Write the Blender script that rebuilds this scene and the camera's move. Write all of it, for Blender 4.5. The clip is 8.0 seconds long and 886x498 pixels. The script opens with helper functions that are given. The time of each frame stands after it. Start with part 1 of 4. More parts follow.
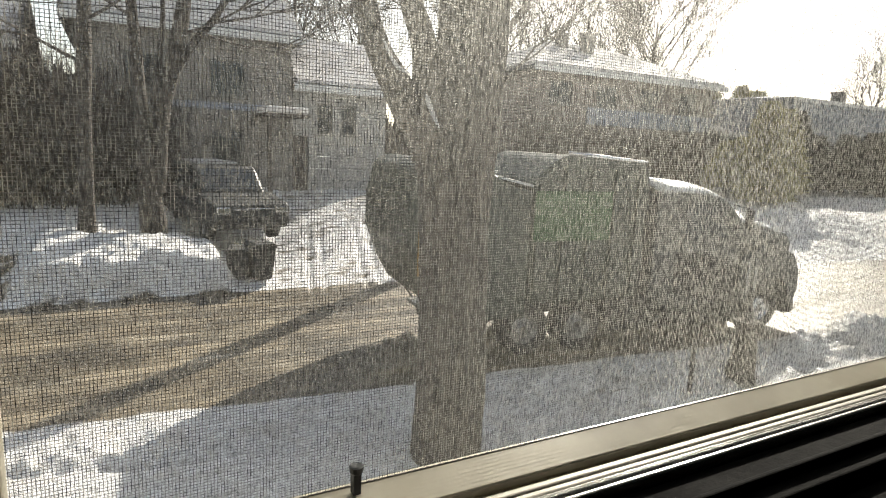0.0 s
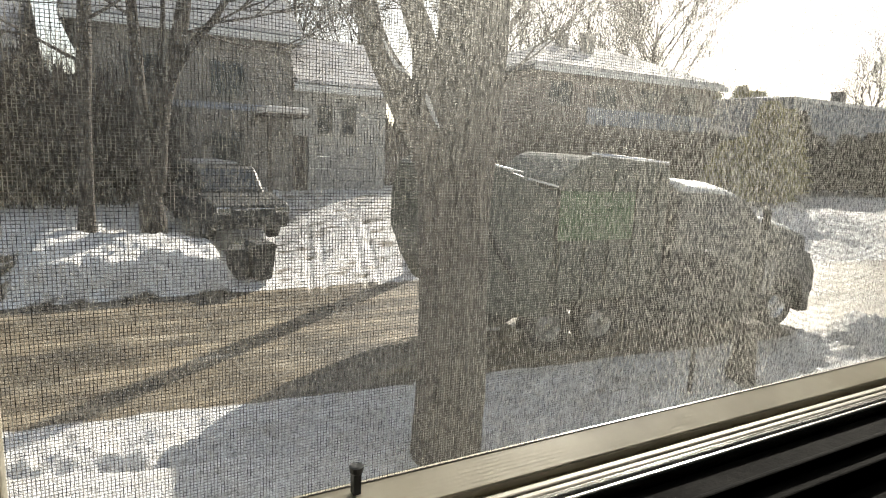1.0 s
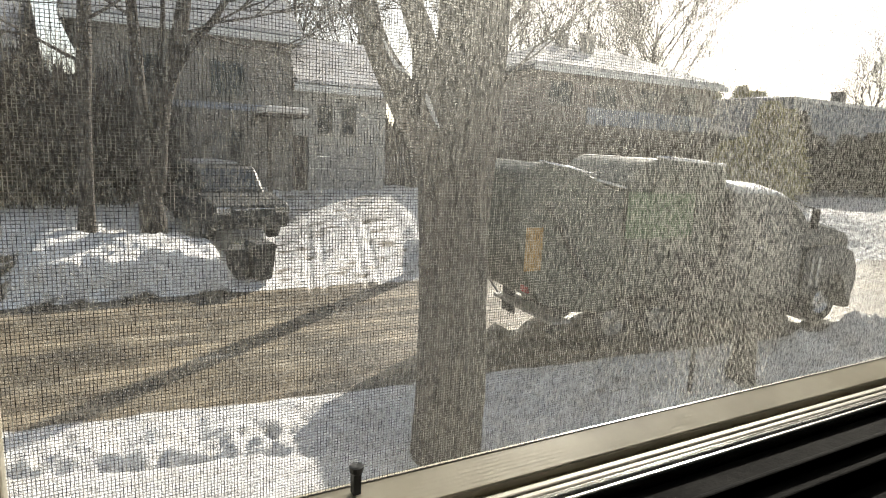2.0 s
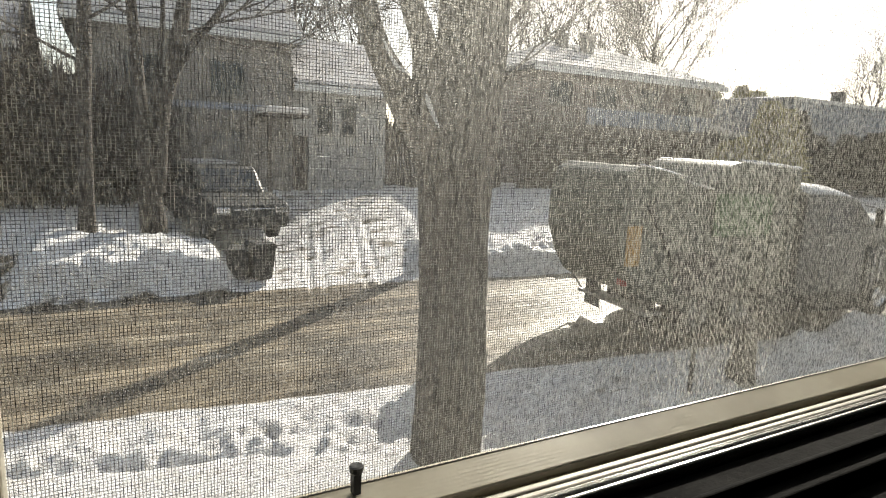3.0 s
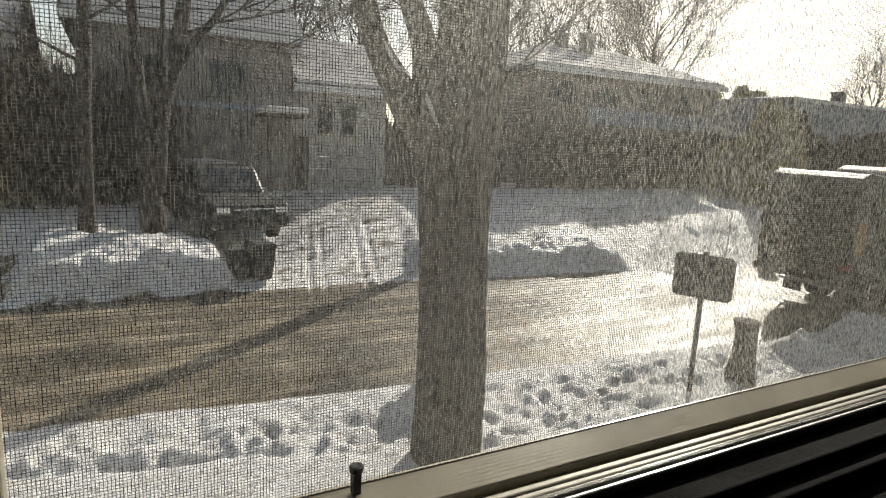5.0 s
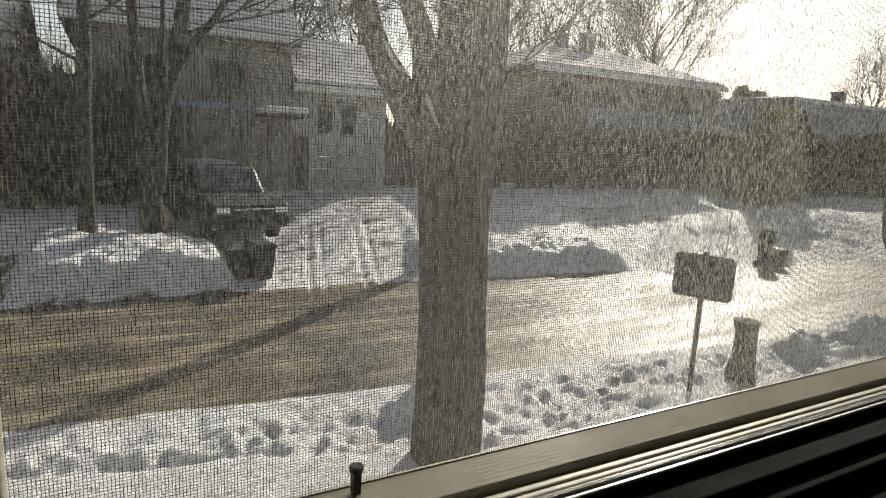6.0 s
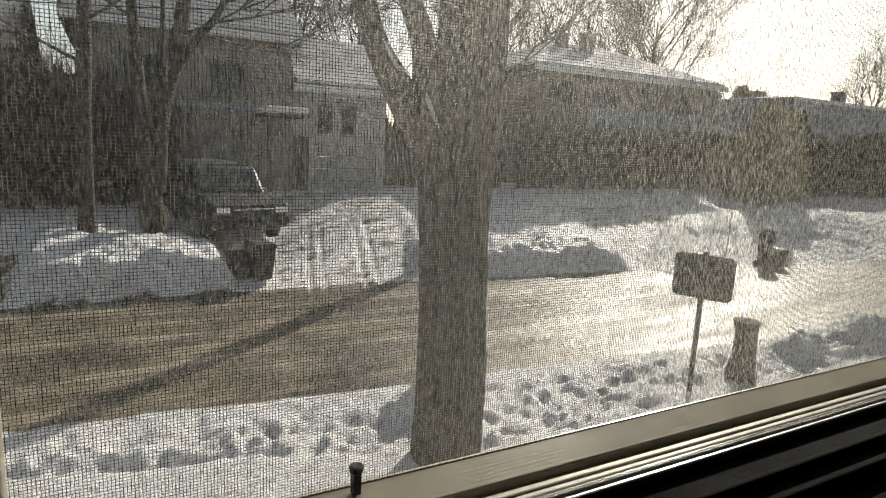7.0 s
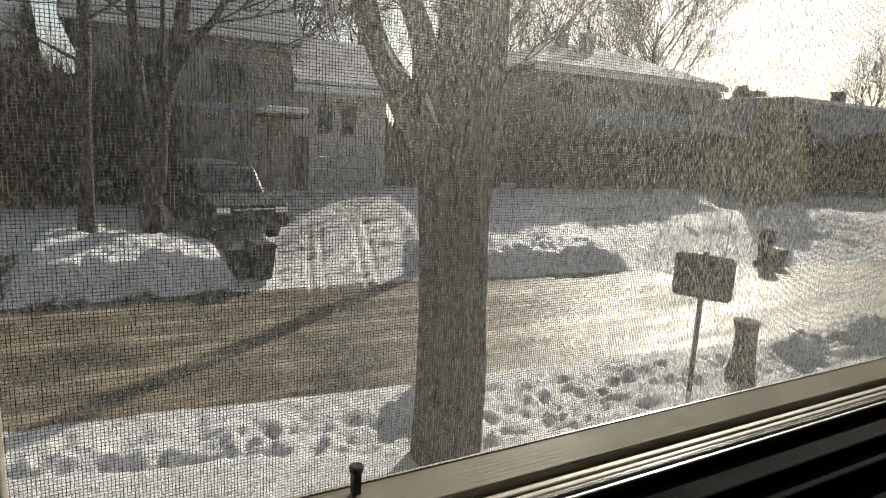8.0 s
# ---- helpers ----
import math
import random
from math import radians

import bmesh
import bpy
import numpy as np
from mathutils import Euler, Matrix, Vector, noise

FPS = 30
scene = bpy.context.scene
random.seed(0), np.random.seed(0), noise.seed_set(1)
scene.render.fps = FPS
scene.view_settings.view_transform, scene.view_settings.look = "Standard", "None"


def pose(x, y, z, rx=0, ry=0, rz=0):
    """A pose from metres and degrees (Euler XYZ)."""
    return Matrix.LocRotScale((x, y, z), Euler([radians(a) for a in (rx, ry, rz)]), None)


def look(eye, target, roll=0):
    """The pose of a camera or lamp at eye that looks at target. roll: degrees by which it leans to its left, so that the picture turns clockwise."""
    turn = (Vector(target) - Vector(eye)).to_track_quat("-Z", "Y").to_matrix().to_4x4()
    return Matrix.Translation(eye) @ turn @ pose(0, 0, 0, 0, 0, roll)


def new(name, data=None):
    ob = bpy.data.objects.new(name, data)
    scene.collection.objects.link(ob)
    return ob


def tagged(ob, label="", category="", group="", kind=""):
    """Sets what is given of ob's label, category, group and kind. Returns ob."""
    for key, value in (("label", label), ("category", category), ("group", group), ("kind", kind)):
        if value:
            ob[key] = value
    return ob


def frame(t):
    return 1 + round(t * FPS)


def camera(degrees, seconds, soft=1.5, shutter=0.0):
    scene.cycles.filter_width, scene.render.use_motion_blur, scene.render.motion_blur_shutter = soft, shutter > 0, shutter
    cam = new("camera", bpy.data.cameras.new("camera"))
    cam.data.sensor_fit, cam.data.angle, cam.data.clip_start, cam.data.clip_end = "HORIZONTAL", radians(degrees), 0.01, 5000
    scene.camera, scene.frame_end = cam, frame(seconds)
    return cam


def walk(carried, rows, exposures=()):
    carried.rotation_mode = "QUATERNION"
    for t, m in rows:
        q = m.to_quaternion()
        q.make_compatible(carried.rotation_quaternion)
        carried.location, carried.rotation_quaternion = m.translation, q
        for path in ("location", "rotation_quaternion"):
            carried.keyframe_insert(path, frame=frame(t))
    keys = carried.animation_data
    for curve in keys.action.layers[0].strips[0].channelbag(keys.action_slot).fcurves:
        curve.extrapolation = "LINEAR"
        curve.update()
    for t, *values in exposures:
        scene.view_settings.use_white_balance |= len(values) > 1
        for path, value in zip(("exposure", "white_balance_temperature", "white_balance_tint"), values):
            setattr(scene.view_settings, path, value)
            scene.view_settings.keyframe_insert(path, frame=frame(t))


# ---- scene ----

# ---------------------------------------------------------------- camera
EYE = (0.0, 0.0, 3.9)
cam = camera(72.4, 8.0, soft=1.08)
AIM = (0.474, 0.862, 3.9 - 0.177)
walk(cam, [(0.0, look(EYE, AIM, 2.79)), (8.0, look(EYE, AIM, 2.79))],
     exposures=[(0.0, 0.96, 6830, 10), (1.5, 0.96, 6830, 10), (3.0, 0.86, 6830, 10), (4.5, 0.35, 6830, 10), (6.0, 0.18, 6830, 10), (8.0, 0.16, 6830, 10)])

# ---------------------------------------------------------------- light
SUN_AZ, SUN_EL = radians(51.6), radians(30.0)      # azimuth from +y towards +x
SUN_DIR = Vector((math.sin(SUN_AZ) * math.cos(SUN_EL), math.cos(SUN_AZ) * math.cos(SUN_EL), math.sin(SUN_EL)))
world = bpy.data.worlds.new("sky")
scene.world = world
world.use_nodes = True
wn = world.node_tree.nodes
sky = wn.new("ShaderNodeTexSky")
sky.sky_type, sky.sun_disc = "NISHITA", False
sky.sun_elevation, sky.sun_rotation = SUN_EL, SUN_AZ
sky.air_density, sky.dust_density, sky.ozone_density = 1.0, 1.7, 1.0
thin_cloud = wn.new("ShaderNodeHueSaturation")
thin_cloud.inputs["Saturation"].default_value = 0.55
world.node_tree.links.new(sky.outputs[0], thin_cloud.inputs["Color"])
world.node_tree.links.new(thin_cloud.outputs[0], wn["Background"].inputs[0])
wn["Background"].inputs[1].default_value = 0.128
sun_data = bpy.data.lights.new("sun", "SUN")
sun_data.energy, sun_data.angle, sun_data.color = 5.0, radians(0.55), (1.0, 0.94, 0.86)
sun = new("sun", sun_data)
sun.matrix_world = look(SUN_DIR * 60, (0, 0, 0))


# ---------------------------------------------------------------- materials
class Nodes:
    """A small wrapper to wire node materials."""

    def __init__(self, name):
        self.mat = bpy.data.materials.new(name)
        self.mat.use_nodes = True
        self.t = self.mat.node_tree
        self.bsdf = self.t.nodes["Principled BSDF"]
        self.out = self.t.nodes["Material Output"]

    def node(self, kind, **values):
        n = self.t.nodes.new("ShaderNode" + kind)
        for key, value in values.items():
            n.inputs[key.replace("_", " ")].default_value = value
        return n

    def link(self, a, b):
        self.t.links.new(a, b)

    def noise(self, scale, detail=4.0, stretch=(1, 1, 1), rough=0.55, space="Object"):
        co = self.node("TexCoord")
        m = self.node("Mapping")
        m.inputs["Scale"].default_value = stretch
        self.link(co.outputs[space], m.inputs[0])
        n = self.node("TexNoise", Scale=scale, Detail=detail, Roughness=rough)
        self.link(m.outputs[0], n.inputs["Vector"])
        return n.outputs["Fac"]

    def ramp(self, fac, stops):
        r = self.node("ValToRGB")
        while len(r.color_ramp.elements) < len(stops):
            r.color_ramp.elements.new(0.5)
        for e, (p, c) in zip(r.color_ramp.elements, stops):
            e.position, e.color = p, (*c, 1) if len(c) == 3 else c
        self.link(fac, r.inputs[0])
        return r.outputs[0]

    def mix(self, fac, a, b, mode="MIX"):
        m = self.t.nodes.new("ShaderNodeMix")
        m.data_type, m.blend_type = "RGBA", mode
        for sock, v in ((m.inputs[0], fac), (m.inputs[6], a), (m.inputs[7], b)):
            if isinstance(v, (int, float)):
                sock.default_value = v
            elif isinstance(v, tuple):
                sock.default_value = (*v, 1)
            else:
                self.link(v, sock)
        return m.outputs[2]

    def bump(self, height, strength=0.4, distance=0.02):
        b = self.node("Bump", Strength=strength, Distance=distance)
        self.link(height, b.inputs["Height"])
        self.link(b.outputs[0], self.bsdf.inputs["Normal"])

    def colour(self, sock):
        self.link(sock, self.bsdf.inputs["Base Color"])


def g(v):
    return (v, v, v)


def surface(name, a, b, scale=6, rough=0.6, metal=0.0, stretch=(1, 1, 1), bump=0.2, fine=60, lo=0.35, hi=0.65, vary=0.0, grain=0.35):
    """Two tones by coarse noise, fine grain on top, a little relief."""
    m = Nodes(name)
    big = m.ramp(m.noise(scale, 5, stretch), [(lo, a), (hi, b)])
    small = m.noise(fine, 3, stretch)
    col = m.mix(grain, big, m.ramp(small, [(0.3, g(0.35)), (0.7, g(0.65))]), "OVERLAY")
    if vary:
        info = m.node("ObjectInfo")
        col = m.mix(vary, col, m.ramp(info.outputs["Random"], [(0.0, g(0.2)), (1.0, g(0.8))]), "OVERLAY")
    m.colour(col)
    m.bsdf.inputs["Roughness"].default_value = rough
    m.bsdf.inputs["Metallic"].default_value = metal
    if bump:
        m.bump(small, bump, 0.01)
    return m.mat


def ground_material():
    m = Nodes("snow_and_road")
    attr = m.node("Attribute")
    attr.attribute_name = "bare"
    edge = m.noise(2.2, 6, (0.5, 1.4, 1))
    add = m.node("Math")
    add.operation = "MULTIPLY_ADD"
    m.link(edge, add.inputs[0])
    add.inputs[1].default_value = 0.9
    m.link(attr.outputs["Fac"], add.inputs[2])
    mask = m.ramp(add.outputs[0], [(0.86, g(0)), (1.0, g(1))])
    # snow, with dirty crumbs; their dark shading is in the colour too
    crumb = m.noise(11, 8, (0.5, 1.4, 1), 0.7)
    snow = m.ramp(crumb, [(0.33, (0.40, 0.39, 0.385)), (0.45, (0.74, 0.735, 0.735)), (0.56, (0.90, 0.90, 0.90))])
    dirt = m.ramp(m.noise(1.7, 6, (0.7, 1.5, 1)), [(0.48, g(0)), (0.76, g(0.5))])
    snow = m.mix(dirt, snow, (0.42, 0.37, 0.31))
    # sanded, rutted road: streaks along the lane
    streak = m.noise(1.2, 8, (0.2, 1.7, 1), 0.66)
    road = m.ramp(streak, [(0.34, (0.06, 0.046, 0.031)), (0.47, (0.135, 0.107, 0.072)), (0.57, (0.24, 0.198, 0.138)), (0.70, (0.46, 0.41, 0.33))])
    patch = m.ramp(m.noise(0.75, 8, (0.6, 1.0, 1), 0.68), [(0.40, g(0.07)), (0.60, g(0.64))])
    road = m.mix(0.75, road, patch, "OVERLAY")
    m.colour(m.mix(mask, snow, road))
    wet = m.ramp(m.noise(0.9, 5, (0.2, 1.5, 1)), [(0.35, g(0.33)), (0.65, g(0.6))])
    m.link(m.mix(mask, g(0.46), wet), m.bsdf.inputs["Roughness"])
    h = m.node("Math")
    h.operation = "MULTIPLY_ADD"
    m.link(m.noise(6, 7, (0.5, 1.3, 1), 0.68), h.inputs[0])
    h.inputs[1].default_value = 2.0
    m.link(m.noise(38, 3), h.inputs[2])
    m.bump(h.outputs[0], 0.5, 0.05)
    bump = [n for n in m.t.nodes if n.bl_idname == "ShaderNodeBump"][0]
    m.link(m.ramp(mask, [(0.0, g(0.9)), (1.0, g(0.16))]), bump.inputs["Strength"])
    return m.mat


def bark_material(name, a, b, scale=9):
    m = Nodes(name)
    n = m.noise(scale, 8, (1, 1, 0.16), 0.65)
    m.colour(m.mix(0.3, m.ramp(n, [(0.32, a), (0.66, b)]), m.ramp(m.noise(2.1, 4), [(0.3, (0.3, 0.34, 0.28)), (0.7, (0.6, 0.55, 0.5))]), "OVERLAY"))
    m.bsdf.inputs["Roughness"].default_value = 0.9
    m.bump(n, 0.9, 0.03)
    return m.mat


def brick_material(name, a, b, mortar):
    m = Nodes(name)
    co = m.node("TexCoord")
    sep = m.node("SeparateXYZ")
    com = m.node("CombineXYZ")
    m.link(co.outputs["Object"], sep.inputs[0])
    s = m.node("Math")
    s.operation = "ADD"
    m.link(sep.outputs[0], s.inputs[0])
    m.link(sep.outputs[1], s.inputs[1])
    m.link(s.outputs[0], com.inputs[0])
    m.link(sep.outputs[2], com.inputs[1])
    br = m.node("TexBrick")
    m.link(com.outputs[0], br.inputs["Vector"])
    for k, v in (("Color1", (*a, 1)), ("Color2", (*b, 1)), ("Mortar", (*mortar, 1)), ("Scale", 1.0), ("Mortar Size", 0.012), ("Brick Width", 0.215), ("Row Height", 0.075)):
        br.inputs[k].default_value = v
    m.colour(m.mix(0.4, br.outputs[0], m.ramp(m.noise(0.8, 6), [(0.3, g(0.3)), (0.7, g(0.7))]), "OVERLAY"))
    m.bsdf.inputs["Roughness"].default_value = 0.85
    m.bump(br.outputs["Fac"], -0.5, 0.01)
    return m.mat


def glass_material(name, tint=(0.02, 0.025, 0.03)):
    m = Nodes(name)
    m.colour(m.ramp(m.noise(1.2, 3), [(0.3, tint), (0.7, tuple(c * 2 for c in tint))]))
    m.bsdf.inputs["Roughness"].default_value = 0.06
    m.bsdf.inputs["Specular IOR Level"].default_value = 0.6
    return m.mat


def wire_material(name, thick):
    """Vinyl-coated fibreglass strands with patchy pale dust; sun glare is painted in towards the right."""
    m = Nodes(name)
    n = m.noise(640, 3, (1.0, 1.0, 0.30), 0.7)
    m.colour(m.ramp(n, [(0.38, (0.03, 0.029, 0.027)), (0.52, (0.08, 0.077, 0.069)), (0.64, (0.2, 0.193, 0.173))]))
    m.bsdf.inputs["Roughness"].default_value = 0.5
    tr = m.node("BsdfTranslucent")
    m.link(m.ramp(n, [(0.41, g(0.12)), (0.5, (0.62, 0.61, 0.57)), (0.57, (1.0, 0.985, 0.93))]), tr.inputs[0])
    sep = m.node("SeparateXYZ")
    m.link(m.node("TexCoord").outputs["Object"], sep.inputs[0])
    # More translucent towards the right to stand for sun glare, less past x 0.455.
    glare = m.ramp(sep.outputs[0], [(0.0, g(0.44 * thick)), (0.14, g(0.5 * thick)), (0.26, g(0.68 * thick)), (0.36, g(0.86 * thick)), (0.455, g(0.86 * thick)), (0.485, g(0.62 * thick))])
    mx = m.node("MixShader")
    m.link(glare, mx.inputs[0])
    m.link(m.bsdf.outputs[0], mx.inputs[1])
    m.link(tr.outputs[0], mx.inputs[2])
    m.link(mx.outputs[0], m.out.inputs[0])
    return m.mat


def pane_material():
    """Window glass with streaky dust; sun glare is put in as extra haze towards the right."""
    m = Nodes("dusty_glare_glass")
    clear = m.node("BsdfTransparent", Color=(0.97, 0.98, 0.97, 1))
    dust = m.node("BsdfTranslucent", Color=(0.80, 0.77, 0.70, 1))
    haze = m.node("BsdfRefraction", Color=(0.94, 0.94, 0.88, 1), Roughness=0.72, IOR=1.9)
    co = m.node("TexCoord")
    sep = m.node("SeparateXYZ")
    m.link(co.outputs["Object"], sep.inputs[0])
    # Haze grows along x to stand for sun glare, then falls off.
    along = m.ramp(sep.outputs[0], [(0.05, g(0.0)), (0.19, g(0.22)), (0.26, g(0.55)), (0.36, g(1.0)), (0.47, g(1.0)), (0.50, g(0.6))])
    fine = m.noise(560, 2, (1.0, 1.0, 0.45), 0.7)
    coarse = m.noise(640, 2, (1.0, 1.0, 0.36), 0.7)
    both = m.mix(along, fine, coarse)
    amount = m.ramp(both, [(0.41, g(0.045)), (0.5, g(0.105)), (0.59, g(0.235))])
    haze_gain = m.mix(along, m.ramp(m.noise(9, 4), [(0.3, g(0.46)), (0.7, g(0.6))]), m.ramp(m.noise(9, 4), [(0.3, g(1.1)), (0.7, g(1.35))]))
    a = m.node("MixShader", Fac=0.86)
    m.link(dust.outputs[0], a.inputs[1])
    m.link(haze.outputs[0], a.inputs[2])
    b = m.node("MixShader")
    m.link(m.mix(1.0, amount, haze_gain, "MULTIPLY"), b.inputs[0])
    m.link(clear.outputs[0], b.inputs[1])
    m.link(a.outputs[0], b.inputs[2])
    m.link(b.outputs[0], m.out.inputs[0])
    return m.mat


M_GROUND = ground_material()
M_SNOW = surface("snow_cover", (0.62, 0.61, 0.62), (0.76, 0.75, 0.75), 3, 0.7, bump=0.3, fine=25)
M_BARK = bark_material("bark_maple", (0.012, 0.01, 0.008), (0.2, 0.175, 0.15), 12)
M_BARK_FAR = bark_material("bark_dark", (0.02, 0.016, 0.013), (0.075, 0.06, 0.05), 6)
M_TWIG = surface("twig_bark", (0.05, 0.04, 0.035), (0.12, 0.1, 0.085), 8, 0.9)
M_BRICK = brick_material("brick_brown", (0.19, 0.165, 0.14), (0.26, 0.23, 0.2), (0.3, 0.285, 0.26))
M_BRICK_RED = brick_material("brick_red_brown", (0.2, 0.15, 0.125), (0.27, 0.21, 0.175), (0.32, 0.3, 0.27))
M_SIDING = surface("siding_greige", (0.36, 0.34, 0.31), (0.44, 0.42, 0.385), 1.5, 0.6, stretch=(0.3, 0.3, 4))
M_SIDING_BLUE = surface("siding_blue_grey", (0.26, 0.29, 0.34), (0.33, 0.36, 0.41), 1.5, 0.6, stretch=(0.3, 0.3, 4))
M_SHINGLE = surface("shingles_grey", (0.10, 0.10, 0.105), (0.17, 0.17, 0.175), 4, 0.85, fine=30)
M_SHINGLE_BLUE = surface("shingles_slate_blue", (0.16, 0.18, 0.22), (0.23, 0.25, 0.30), 3, 0.8, fine=30)
M_WHITE = surface("white_paint", (0.66, 0.65, 0.62), (0.78, 0.77, 0.74), 2, 0.5)
M_TRIM = surface("trim_dark_brown", (0.06, 0.045, 0.035), (0.1, 0.08, 0.065), 4, 0.6)
M_FRAME = surface("window_frame_taupe", (0.16, 0.15, 0.135), (0.24, 0.225, 0.2), 3, 0.6)
M_OLDSNOW = surface("old_roof_snow", (0.36, 0.34, 0.33), (0.62, 0.6, 0.59), 1.2, 0.8, bump=0.3, fine=18)
M_DOOR = surface("garage_door_grey", (0.3, 0.29, 0.28), (0.38, 0.37, 0.35), 2, 0.55)
M_GLASS = glass_material("dark_glass")
M_CREAM = surface("cream_aluminium", (0.50, 0.46, 0.36), (0.58, 0.54, 0.43), 14, 0.3, bump=0.02, fine=90, grain=0.08)
M_ALU = surface("aluminium_dull", (0.2, 0.19, 0.16), (0.34, 0.32, 0.28), 60, 0.5, 0.4, stretch=(0.1, 1, 1), bump=0.1)
# Near black: the shade on sill and track recesses is put into this colour.
M_BLACK = surface("sill_shade_black", (0.0014, 0.0014, 0.0014), (0.0028, 0.0028, 0.0025), 20, 0.8, bump=0.06, fine=150)
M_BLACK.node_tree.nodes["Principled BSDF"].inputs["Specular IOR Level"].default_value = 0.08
M_PLASTER = surface("room_plaster", (0.25, 0.24, 0.22), (0.31, 0.3, 0.27), 2, 0.8)
# The second argument scales the painted glare; level strands get less.
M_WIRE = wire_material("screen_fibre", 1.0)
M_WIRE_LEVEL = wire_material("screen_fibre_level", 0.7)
M_PANE = pane_material()
M_TRUCK = surface("truck_paint_dark_green", (0.028, 0.036, 0.026), (0.055, 0.065, 0.048), 1.6, 0.42, fine=40, bump=0.05)
M_TRUCK_CAB = surface("cab_paint_dark_grey", (0.05, 0.052, 0.05), (0.085, 0.088, 0.085), 2, 0.3, fine=40, bump=0.03)
M_GREEN = surface("panel_green", (0.035, 0.085, 0.026), (0.055, 0.12, 0.042), 3, 0.45, bump=0.05)
M_AMBER = surface("amber_reflective", (0.30, 0.17, 0.035), (0.42, 0.24, 0.06), 6, 0.35)
M_STEEL = surface("galvanised_steel", (0.28, 0.28, 0.28), (0.42, 0.42, 0.41), 12, 0.38, 0.8)
M_CHROME = surface("bright_steel", (0.6, 0.6, 0.6), (0.75, 0.75, 0.74), 10, 0.22, 0.95, bump=0.02)
# Pale colour stands in for sun glint on the truck's upper faces.
M_ROOFCAP = surface("truck_top_glint", (0.55, 0.56, 0.55), (0.66, 0.67, 0.66), 2, 0.3, fine=40, bump=0.02)
M_RUBBER = surface("tyre_rubber", (0.014, 0.014, 0.014), (0.03, 0.03, 0.03), 10, 0.8)
M_UNDER = surface("chassis_black", (0.012, 0.012, 0.012), (0.028, 0.026, 0.024), 6, 0.7)
M_SUV = surface("suv_paint_black", (0.012, 0.014, 0.015), (0.025, 0.028, 0.03), 2, 0.5, fine=30, bump=0.02)
M_BIN = surface("bin_plastic_black", (0.02, 0.021, 0.022), (0.04, 0.042, 0.043), 8, 0.55)
M_SIGNBACK = surface("sign_back_grey", (0.05, 0.05, 0.047), (0.085, 0.08, 0.075), 8, 0.6, 0.2)
M_CONIFER = surface("conifer_needles", (0.026, 0.026, 0.018), (0.05, 0.047, 0.034), 4, 0.9)
# Paler than M_CONIFER: sun haze over the right-hand evergreens is put into the colour.
M_CEDAR = surface("cedar_sun_hazed", (0.28, 0.27, 0.15), (0.42, 0.40, 0.25), 4, 0.9)


def let_light_through(mat, colour, share):
    """Mixes in a share of light that passes from the far side."""
    tree = mat.node_tree
    thin = tree.nodes.new("ShaderNodeBsdfTranslucent")
    thin.inputs[0].default_value = (*colour, 1)
    both = tree.nodes.new("ShaderNodeMixShader")
    both.inputs[0].default_value = share
    tree.links.new(tree.nodes["Principled BSDF"].outputs[0], both.inputs[1])
    tree.links.new(thin.outputs[0], both.inputs[2])
    tree.links.new(both.outputs[0], tree.nodes["Material Output"].inputs[0])


let_light_through(M_CEDAR, (0.58, 0.54, 0.26), 0.55)
let_light_through(M_SNOW, (0.9, 0.89, 0.87), 0.5)
# M_HEDGE twigs lightened to carry the sun haze before the wide house.
M_SHRUB = surface("shrub_twigs_hazed", (0.09, 0.075, 0.06), (0.17, 0.14, 0.11), 5, 0.95)
M_HEDGE = surface("shrub_twigs", (0.035, 0.026, 0.022), (0.075, 0.06, 0.048), 5, 0.95)
M_RED = surface("tail_light_red", (0.3, 0.012, 0.01), (0.42, 0.02, 0.015), 8, 0.3)


# ---------------------------------------------------------------- builders
def finish(bm, name, material, smooth=False):
    me = bpy.data.meshes.new(name)
    bmesh.ops.recalc_face_normals(bm, faces=bm.faces)
    bm.to_mesh(me)
    bm.free()
    me.materials.append(material)
    if smooth:
        me.polygons.foreach_set("use_smooth", [True] * len(me.polygons))
    return me


def part(name, bm, material, parent, label="", smooth=False):
    ob = new(name, finish(bm, name, material, smooth))
    ob.parent = parent
    if label:
        ob["label"] = label
    return ob


def thing(name, label, category, m=None, group="", kind=""):
    ob = new(name)
    if m is not None:
        ob.matrix_basis = m
    return tagged(ob, label, category, group, kind)


def single(name, bm, material, label, category, group="", kind="", smooth=False):
    return tagged(new(name, finish(bm, name, material, smooth)), label, category, group, kind)


def box(bm, x0, x1, y0, y1, z0, z1, bevel=0.0):
    vs = bmesh.ops.create_cube(bm, size=1.0, matrix=Matrix.Translation(((x0 + x1) / 2, (y0 + y1) / 2, (z0 + z1) / 2)) @ Matrix.Diagonal((x1 - x0, y1 - y0, z1 - z0, 1)))["verts"]
    if bevel:
        es = list({e for v in vs for e in v.link_edges})
        bmesh.ops.bevel(bm, geom=es, offset=bevel, segments=2, affect="EDGES", profile=0.5)
    return bm


def boxed(*args, **kw):
    return box(bmesh.new(), *args, **kw)


